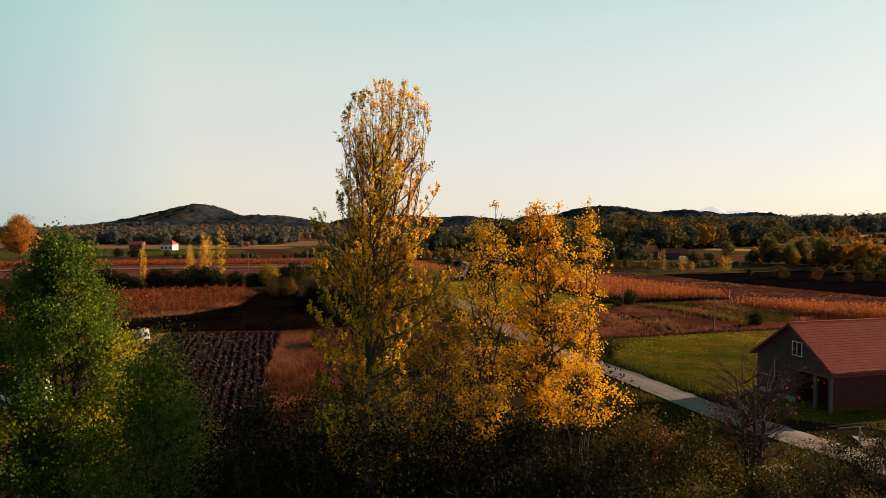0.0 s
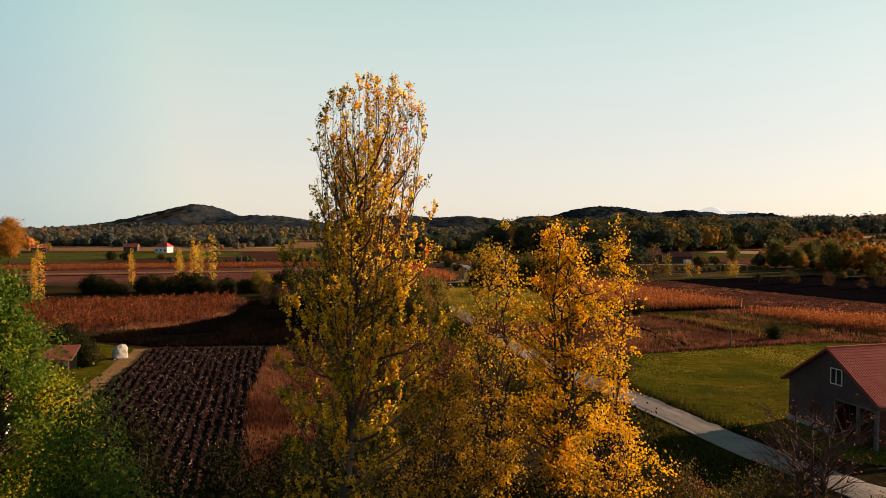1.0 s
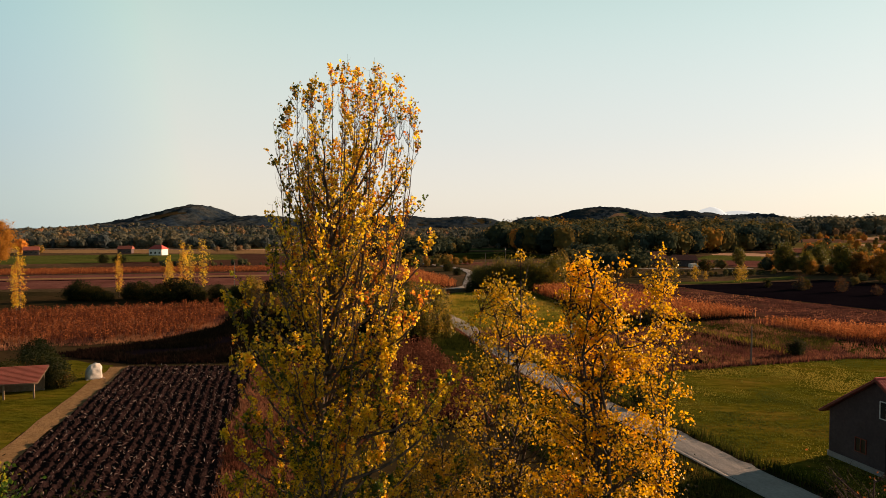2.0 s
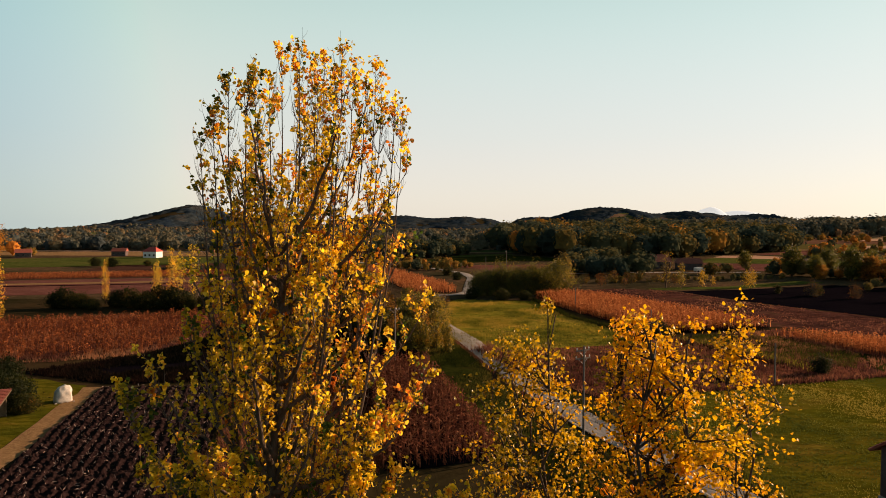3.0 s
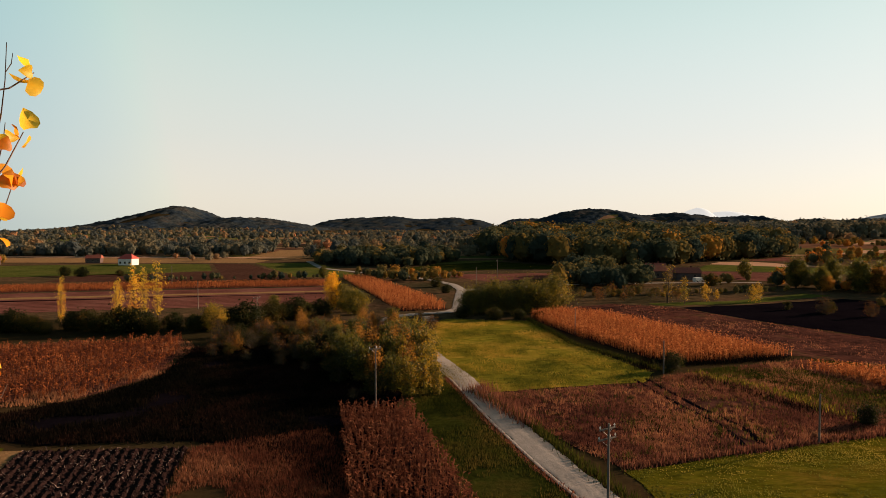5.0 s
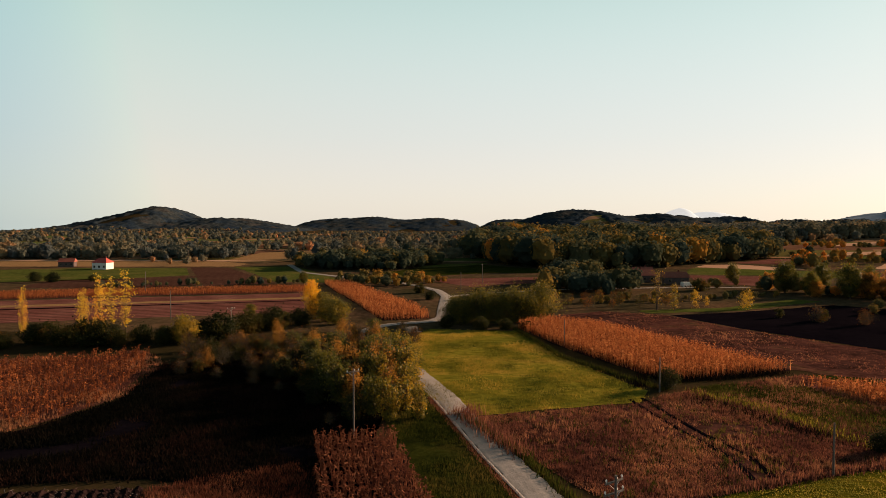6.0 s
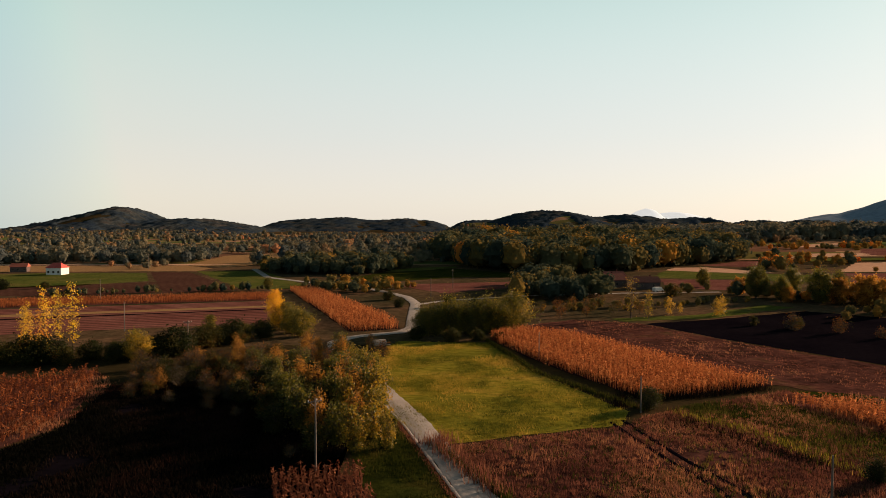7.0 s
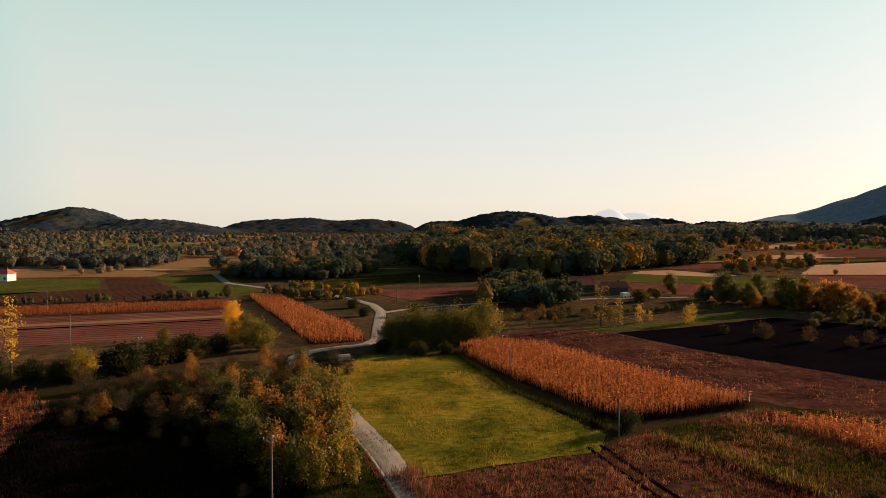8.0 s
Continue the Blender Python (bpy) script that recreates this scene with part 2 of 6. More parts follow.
# dark greens slightly lifted and blued, haze put into the colour
L_WOOD = foliage("woodland_leaf", [(0.035, 0.054, 0.044), (0.076, 0.082, 0.042), (0.216, 0.135, 0.032), (0.513, 0.218, 0.042), (0.743, 0.231, 0.048)], 0.35, 0.12, 0.8, 0.0)
# leaf tones raised and blued to paint haze onto distant trees
L_MID = foliage("far_tree_leaf_hazed", [(0.058, 0.0745, 0.0778), (0.0911, 0.1021, 0.081), (0.1656, 0.138, 0.081), (0.3036, 0.1724, 0.0892), (0.4692, 0.2208, 0.1134)], 0.35, 0.0, 0.8, 0.0)
L_MAIZE = foliage("dry_maize_leaf", [(0.1238, 0.0377, 0.0192), (0.4053, 0.1316, 0.0468), (0.7207, 0.3053, 0.1176)], 0.4, 0.0, 0.8, 0.0)
# darker, browner set of the dry maize colours
L_MAIZE_DARK = foliage("dark_maize_leaf", [(0.07, 0.024, 0.0165), (0.13, 0.045, 0.027), (0.26, 0.11, 0.06)], 0.35, 0.0, 0.8, 0.0)
L_STRAW = foliage("dry_grass_blade", [(0.08, 0.0309, 0.0243), (0.1779, 0.0677, 0.0451), (0.338, 0.1548, 0.0796)], 0.4, 0.0, 0.8, 0.0)
L_PASTURE = foliage("pasture_blade", [(0.066, 0.084, 0.0168), (0.144, 0.15, 0.024), (0.288, 0.228, 0.042)], 0.4, 0.0, 0.8, 0.0)
# nearly black: deep shade before the thicket is put into the leaf colour
L_SCRUB = foliage("bramble_leaf_shaded", [(0.0039, 0.0044, 0.0033), (0.0083, 0.0066, 0.005), (0.0193, 0.0099, 0.0077)], 0.3, 0.0, 0.8, 0.0)
L_VERGE = foliage("verge_blade", [(0.0155, 0.0236, 0.005), (0.0403, 0.0496, 0.0093), (0.093, 0.0713, 0.0186)], 0.4, 0.0, 0.8, 0.0)
L_BLADE = foliage("green_grass_blade", [(0.0629, 0.0747, 0.0117), (0.1887, 0.1669, 0.0217), (0.4132, 0.2723, 0.0499)], 0.4, 0.0, 0.8, 0.0)
B_POPLAR = plain("poplar_bark", (0.055, 0.04, 0.032), (0.20, 0.145, 0.11), 1.2, 0.92, bump=0.5, stretch=(3, 3, 0.6))
B_TWIG = plain("poplar_twig_bark", (0.11, 0.075, 0.06), (0.26, 0.185, 0.15), 3.0, 0.8, bump=0.2)
B_FRUIT = plain("fruit_tree_bark", (0.06, 0.032, 0.028), (0.14, 0.08, 0.066), 1.5, 0.9, bump=0.5, stretch=(3, 3, 0.6))
B_DARK = plain("dark_bark", (0.035, 0.028, 0.022), (0.09, 0.07, 0.055), 1.5, 0.9, bump=0.5, stretch=(3, 3, 0.6))
M_PLASTER = plain("grey_plaster", (0.065, 0.044, 0.044), (0.105, 0.076, 0.074), 0.5)
M_BRICK = plain("red_brick_wall", (0.075, 0.018, 0.014), (0.11, 0.027, 0.02), 2.0)
M_POST = plain("grey_concrete_post", (0.10, 0.095, 0.095), (0.16, 0.15, 0.145), 2.0, 0.9)
M_TILE = plain("red_roof_tile", (0.50, 0.072, 0.06), (0.62, 0.11, 0.09), 0.8, 0.75, bump=0.2)
M_TILE_OLD = plain("old_roof_tile", (0.24, 0.07, 0.05), (0.34, 0.10, 0.07), 1.2, 0.8)
M_WHITE = plain("white_paint", (0.70, 0.68, 0.64), (0.80, 0.78, 0.74), 1.0, 0.6)
M_FASCIA = plain("stained_fascia_board", (0.20, 0.05, 0.03), (0.27, 0.07, 0.045), 2.0, 0.6)
M_CONCRETE = plain("pale_concrete", (0.28, 0.265, 0.25), (0.38, 0.36, 0.335), 1.5, 0.9)
M_POLE = plain("weathered_pole_wood", (0.10, 0.085, 0.075), (0.19, 0.165, 0.145), 1.5, 0.85, stretch=(4, 4, 0.4))
M_PORCELAIN = plain("white_porcelain", (0.7, 0.69, 0.66), (0.8, 0.79, 0.76), 4.0, 0.25, bump=0.0)
M_STEEL = plain("galvanised_steel", (0.32, 0.32, 0.32), (0.45, 0.45, 0.45), 6.0, 0.45, 0.7, 0.05)
M_TARP = plain("white_tarpaulin", (0.40, 0.37, 0.33), (0.66, 0.62, 0.56), 1.2, 0.55, bump=0.4)
M_CANVAS = plain("grey_canvas", (0.20, 0.19, 0.18), (0.30, 0.29, 0.27), 1.5, 0.8)
M_RUBBER = plain("tyre_rubber", (0.02, 0.02, 0.02), (0.03, 0.03, 0.03), 6.0, 0.8)
M_WOOD = plain("weathered_boards", (0.16, 0.11, 0.07), (0.28, 0.20, 0.13), 2.5, 0.85)
M_GLASS = shader("window_glass", 0.05)[0]
M_GLASS.node_tree.nodes["Principled BSDF"].inputs["Base Color"].default_value = (0.02, 0.025, 0.03, 1)
M_GLASS.node_tree.nodes["Principled BSDF"].inputs["Specular IOR Level"].default_value = 0.6


# ---- mesh helpers ----
def mesh_part(name, V, F, material, parent=None, label="", tint=None, smooth=False):
    """One mesh object from arrays of corners and equal-sided faces."""
    V, F = np.asarray(V, dtype=np.float32).reshape(-1, 3), np.asarray(F, dtype=np.int32)
    me = bpy.data.meshes.new(name)
    n, k = F.shape
    me.vertices.add(len(V))
    me.vertices.foreach_set("co", V.ravel())
    me.loops.add(n * k)
    me.loops.foreach_set("vertex_index", F.ravel())
    me.polygons.add(n)
    me.polygons.foreach_set("loop_start", np.arange(n, dtype=np.int32) * k)
    me.polygons.foreach_set("use_smooth", np.full(n, smooth))
    me.update(calc_edges=True)
    if tint is not None:
        a = me.attributes.new("tint", "FLOAT", "POINT")
        a.data.foreach_set("value", np.asarray(tint, dtype=np.float32))
    me.materials.append(material)
    ob = new(name, me)
    ob.parent = parent
    if label:
        tagged(ob, label)
    return ob


def part(name, bm, material, parent=None, label="", smooth=False):
    me = bpy.data.meshes.new(name)
    bmesh.ops.recalc_face_normals(bm, faces=bm.faces[:])
    for f in bm.faces:
        f.smooth = smooth
    bm.to_mesh(me)
    bm.free()
    me.materials.append(material)
    ob = new(name, me)
    ob.parent = parent
    if label:
        tagged(ob, label)
    return ob


def thing(name, m, label, category, group="", kind=""):
    ob = new(name)
    ob.matrix_basis = m
    ob.empty_display_size = 0.3
    return tagged(ob, label, category, group, kind)


def box(bm, x0, y0, z0, x1, y1, z1, bevel=0.0):
    r = bmesh.ops.create_cube(bm, size=1.0, matrix=Matrix.LocRotScale(((x0 + x1) / 2, (y0 + y1) / 2, (z0 + z1) / 2), None, (abs(x1 - x0), abs(y1 - y0), abs(z1 - z0))))
    if bevel:
        es = list({e for v in r["verts"] for e in v.link_edges})
        bmesh.ops.bevel(bm, geom=es, offset=bevel, segments=1, affect="EDGES")
    return bm


def boxes(*args, bevel=0.0):
    bm = bmesh.new()
    for a in args:
        box(bm, *a, bevel=bevel)
    return bm


def rod(bm, a, b, r0, r1=None, sides=8):
    a, b = Vector(a), Vector(b)
    d = b - a
    m = Matrix.Translation((a + b) / 2) @ d.to_track_quat("Z", "Y").to_matrix().to_4x4()
    bmesh.ops.create_cone(bm, cap_ends=True, segments=sides, radius1=r0, radius2=r0 if r1 is None else r1, depth=d.length, matrix=m)
    return bm


def tubes(lines, sides=6):
    """Corners and quads of tapered limbs: each line is (points, radii)."""
    Vs, Fs, n0 = [], [], 0
    for pts, rad in lines:
        pts, rad = np.asarray(pts, float), np.asarray(rad, float)
        d = np.gradient(pts, axis=0)
        d /= np.linalg.norm(d, axis=1)[:, None] + 1e-9
        ref = np.where(np.abs(d[:, 2:3]) > 0.9, np.array([[1.0, 0, 0]]), np.array([[0, 0, 1.0]]))
        u = np.cross(d, ref)
        u /= np.linalg.norm(u, axis=1)[:, None] + 1e-9
        w = np.cross(d, u)
        s = sides if rad[0] > 0.03 else 3
        a = np.arange(s) * 2 * np.pi / s
        ring = pts[:, None] + rad[:, None, None] * (np.cos(a)[None, :, None] * u[:, None] + np.sin(a)[None, :, None] * w[:, None])
        k = len(pts)
        i, j = np.meshgrid(np.arange(k - 1), np.arange(s), indexing="ij")
        q = np.stack([i * s + j, i * s + (j + 1) % s, (i + 1) * s + (j + 1) % s, (i + 1) * s + j], -1).reshape(-1, 4) + n0
        Vs.append(ring.reshape(-1, 3))
        Fs.append(q)
        n0 += k * s
    return np.concatenate(Vs), np.concatenate(Fs)


HEART = np.array([(0, 0, 0), (0.30, -0.03, 0.03), (0.45, 0.16, 0.16), (0.44, 0.42, 0.19), (0.27, 0.72, 0.08), (0, 0.98, -0.16), (-0.27, 0.74, 0.04), (-0.45, 0.42, 0.13), (-0.46, 0.16, 0.11), (-0.30, -0.03, 0.03), (0, 0.42, 0.0)])
HEART_F = np.array([(10, i, i + 1) for i in range(9)] + [(10, 9, 0)])
BLADE = np.array([(0, 0, 0), (0.36, 0.42, 0.07), (0, 1.0, 0), (-0.36, 0.42, 0.07)])
BLADE_F = np.array([(0, 1, 2), (0, 2, 3)])


def spin(rng, n):
    """n random turns."""
    q = rng.normal(size=(n, 4))
    q /= np.linalg.norm(q, axis=1)[:, None]
    w, x, y, z = q.T
    return np.stack([1 - 2 * (y * y + z * z), 2 * (x * y - z * w), 2 * (x * z + y * w), 2 * (x * y + z * w), 1 - 2 * (x * x + z * z), 2 * (y * z - x * w),
                     2 * (x * z - y * w), 2 * (y * z + x * w), 1 - 2 * (x * x + y * y)], -1).reshape(n, 3, 3)


def leaves(rng, P, size, tint, shape=BLADE, faces=BLADE_F):
    """Corners, faces and tints of one leaf at each point."""
    P = np.asarray(P)
    n, k = len(P), len(shape)
    s = size * rng.uniform(0.65, 1.3, n)
    V = np.einsum("nij,kj->nki", spin(rng, n), shape) * s[:, None, None] + P[:, None]
    F = faces[None] + (np.arange(n) * k)[:, None, None]
    return V.reshape(-1, 3), F.reshape(-1, faces.shape[1]), np.repeat(np.clip(tint, 0, 1), k)


def curve(a, c, b, n):
    t = np.linspace(0, 1, n)[:, None]
    return (1 - t) ** 2 * np.asarray(a) + 2 * t * (1 - t) * np.asarray(c) + t * t * np.asarray(b)


# ---- ground, hills and fields ----
from mathutils import geometry

# three ranges of low hills, each a row of rounded tops: the wooded hill, the far ridge, the nearer ridge
RANGES = [(-1010, 62, 1800, 0, 56, 260, (8, 4, 15, 28, 36, 50, 16, 24, 24, 15, 10)),
          (-440, 105, 2450, 0, 92, 260, (35, 31, 40, 25, 37, 31)),
          (120, 52, 1500, -12, 44, 210, (22, 14, 30, 31, 32, 18, 28, 22, 17, 26, 0, 24, 8, 24))]
HILLS = [(x0 + dx * i, y0 + dy * i, rx, ry, top) for x0, dx, y0, dy, rx, ry, tops in RANGES for i, top in enumerate(tops)]
HILLS += [(100, 1000, 200, 160, 3), (150, 740, 150, 110, 6), (1330, 1560, 190, 200, 62), (560, 900, 190, 120, 7)]


def smooth_step(a, b, v):
    t = np.clip((v - a) / (b - a), 0, 1)
    return t * t * (3 - 2 * t)


def height(x, y):
    x, y = np.asarray(x, float), np.asarray(y, float)
    h = -36 * smooth_step(1300, 3600, np.hypot(x, y))
    for cx, cy, rx, ry, top in HILLS:
        h = h + top * np.exp(-((x - cx) / rx) ** 2 - ((y - cy) / ry) ** 2)
    return h * smooth_step(480, 760, np.hypot(x, y))


def grid_mesh(name, xs, ys, zfun, material, label, category, kind="structure"):
    X, Y = np.meshgrid(xs, ys, indexing="ij")
    V = np.stack([X, Y, zfun(X, Y)], -1).reshape(-1, 3)
    a, b = len(xs), len(ys)
    i, j = np.meshgrid(np.arange(a - 1), np.arange(b - 1), indexing="ij")
    F = np.stack([i * b + j, (i + 1) * b + j, (i + 1) * b + j + 1, i * b + j + 1], -1).reshape(-1, 4)
    return tagged(mesh_part(name, V, F, material, smooth=True), label, category, kind=kind)


far_x = np.concatenate([np.arange(-4600, -1400, 160), np.arange(-1400, 1500, 36), np.arange(1500, 4700, 160)])
far_y = np.concatenate([np.arange(-1500, 500, 100), np.arange(500, 2900, 36), np.arange(2900, 4700, 150)])
grid_mesh("ground", far_x, far_y, height, M_GROUND, "brown and green rough grassland of a wide valley", "ground")


def hill_sheet(name, cx, cy, rx, ry, top, base, material, label, rough=0.08, steps=70, ripple=None):
    xs, ys = np.linspace(cx - rx * 2.4, cx + rx * 2.4, steps), np.linspace(cy - ry * 2.4, cy + ry * 2.4, steps)

    def z(X, Y):
        h = top * np.exp(-((X - cx) / rx) ** 2 - ((Y - cy) / ry) ** 2)
        wob = np.array([noise.fractal((x / rx * 1.7, y / ry * 1.7, cx), 0.9, 2.1, 5) for x, y in zip(X.ravel(), Y.ravel())]).reshape(X.shape)
        return base + h * (1 + rough * 2 * wob)
    return grid_mesh(name, xs, ys, z, material, label, "hill")


# far slopes whose materials carry the haze as colour
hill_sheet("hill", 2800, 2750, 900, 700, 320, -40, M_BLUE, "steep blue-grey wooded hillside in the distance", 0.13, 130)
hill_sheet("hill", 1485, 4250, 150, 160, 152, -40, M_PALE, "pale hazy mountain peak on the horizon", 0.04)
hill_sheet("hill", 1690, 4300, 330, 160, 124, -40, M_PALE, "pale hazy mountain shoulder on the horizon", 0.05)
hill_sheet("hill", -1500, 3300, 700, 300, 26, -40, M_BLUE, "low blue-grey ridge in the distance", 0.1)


def field(name, corners, material, label, z=0.04, ragged=0.5):
    """A sheet of worked or grown land with slightly ragged borders."""
    rng = random.Random(name + str(corners[0]))
    pts = []
    for (x0, y0), (x1, y1) in zip(corners, corners[1:] + corners[:1]):
        L = math.hypot(x1 - x0, y1 - y0)
        k = max(1, int(L / 3))
        for i in range(k):
            t = i / k
            d = rng.uniform(-ragged, ragged) if i else 0
            pts.append((x0 + (x1 - x0) * t - (y1 - y0) / L * d, y0 + (y1 - y0) * t + (x1 - x0) / L * d))
    if max(math.hypot(*p) for p in pts) > 460:            # far land follows the slopes
        xs, ys = [p[0] for p in pts], [p[1] for p in pts]
        g = [(x, y) for x in np.arange(min(xs), max(xs), 24.0) for y in np.arange(min(ys), max(ys), 24.0)]
        ring = [(i, (i + 1) % len(pts)) for i in range(len(pts))]
        V, _, F = geometry.delaunay_2d_cdt([Vector(p) for p in pts + g], ring, [], 1, 1e-4)[:3]
        lift = lambda v: float(height(v.x, v.y)) + z + 1.2 * float(smooth_step(470, 800, v.length))
        ob = mesh_part(name, [(v.x, v.y, lift(v)) for v in V], F, material)
        return tagged(ob, label, "field", kind="structure")
    bm = bmesh.new()
    f = bm.faces.new([bm.verts.new((x, y, z)) for x, y in pts])
    if f.calc_area() and f.normal.z < 0:
        f.normal_flip()
    bmesh.ops.triangulate(bm, faces=bm.faces[:])
    return tagged(part(name, bm, material), label, "field", kind="structure")


ROUGH = [(-480, 204), (-60, 196), (120, 196), (480, 190), (470, 440), (200, 474), (-200, 474), (-470, 430)]
MEADOW = [(-3.2, 140), (2.2, 127.5), (28, 134.5), (31, 141), (23, 165), (17.5, 197), (-3, 200), (-8, 187), (-6.5, 168)]
FALLOW = [(2.6, 126.5), (28, 134), (34, 139), (60, 151), (66, 140), (56, 113), (41, 107.5), (15.8, 98.6), (9, 112)]
MEADOW_R = [(15.8, 97.8), (40, 106.6), (56, 112), (80, 108), (90, 85), (60, 60), (36, 56), (27.5, 60), (21, 76)]
MAIZE_R = [(18, 200.6), (24.4, 176.3), (33.6, 151.8), (36.2, 147.9), (45.3, 149.7), (60.2, 155), (57, 158), (50.5, 173), (38, 203), (27, 211), (20, 205)]
MAIZE_R2 = [(56, 144.5), (59.4, 137), (62.5, 127.5), (80, 116), (98, 108), (108, 114), (86, 130), (69, 138), (64, 142.5)]
MAIZE_FAR = [(-49, 318), (-15.5, 214), (-3, 218), (-8, 240), (-20, 270), (-38, 316)]
MAIZE_L = [(-112, 150), (-74, 163), (-57.5, 171.5), (-52.3, 157.5), (-47.5, 136), (-52, 124), (-72, 117), (-104, 126)]
MAIZE_NEAR = [(-15, 117), (-6, 118), (1.5, 88), (3, 78), (-7, 75)]
MAIZE_STRIP = [(-240, 258), (-121, 290), (-54, 304), (-49, 284), (-111, 271), (-228, 238)]
PLOUGH = [(-46, 102), (-29, 103.5), (-23, 75), (-16, 56), (-12, 40), (-30, 38), (-36, 62)]

field("rough_grassland", ROUGH, M_ROUGH, "tussocky brown and olive grassland between the fields", 0.02, 1.0)
field("meadow", MEADOW, M_MEADOW, "yellow-green mown meadow beside the gravel road", 0.05, 0.3)
field("meadow", MEADOW_R, M_PASTURE, "sunlit mown meadow beside the farmhouse", 0.05, 0.3)
field("fallow_field", FALLOW, M_FALLOW, "fallow field of reddish-brown dry grass", 0.06, 0.6)
field("fallow_field", [(60.5, 151.5), (66.5, 140), (56.5, 112.6), (80, 108.2), (105, 95), (100, 117), (70, 149)], M_VERGE, "patchy olive and brown grass field", 0.055, 0.5)
field("maize_field", MAIZE_R, M_PLOUGH, "earth under a field of dry maize", 0.05)
field("maize_field", MAIZE_R2, M_STUBBLE, "earth under a strip of dry maize", 0.07)
field("maize_field", MAIZE_FAR, M_PLOUGH, "earth under a distant field of dry maize", 0.05)
field("maize_field", MAIZE_L, M_FALLOW, "earth under rows of cut dry maize", 0.05)
field("scrub_ground", [(-46, 104), (-30, 106), (-22, 104), (-9, 90), (-15, 118), (-9, 124), (-8, 132), (-20, 160), (-34, 172), (-50, 160), (-46.5, 136), (-51, 123), (-62, 110)], M_DARK, "overgrown ground between thicket and ploughed field, shade put into its dark colour", 0.06)
DRY = [(-28.5, 103.2), (-15.4, 110), (-8.5, 92), (-7.2, 76), (-16, 54), (-22.5, 75)]
field("fallow_field", DRY, M_GROUND, "strip of orange-brown dry grass beside ploughed land", 0.075)
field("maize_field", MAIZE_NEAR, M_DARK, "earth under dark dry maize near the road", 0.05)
field("maize_field", MAIZE_STRIP, M_STUBBLE, "earth under a long strip of dry maize", 0.05)
field("stubble_field", [(27, 212), (38, 204), (51, 174), (57.5, 158.5), (66, 150), (98, 126), (125, 122), (95, 160), (72, 198), (61, 224), (45, 232), (30, 222)], M_FALLOW, "reddish stubble field beyond the maize", 0.05)
field("dark_field", [(62, 223), (73, 198), (96, 160), (126, 122), (190, 140), (150, 215), (120, 246), (86, 231)], M_DARK, "dark freshly worked field", 0.05)
field("grass_strip", [(58, 227), (86, 233), (122, 255), (116, 262), (84, 240), (56, 233)], M_GREEN, "narrow bright green strip of grass", 0.06)
# far land across the valley
field("far_fields", [(-1100, 500), (-430, 488), (-118, 486), (10, 470), (300, 520), (700, 440), (1100, 700), (1150, 1250), (300, 1400), (-300, 1500), (-1200, 1500)], M_PATCH, "patchwork of small tan, brown and green fields", 0.05, 1.0)
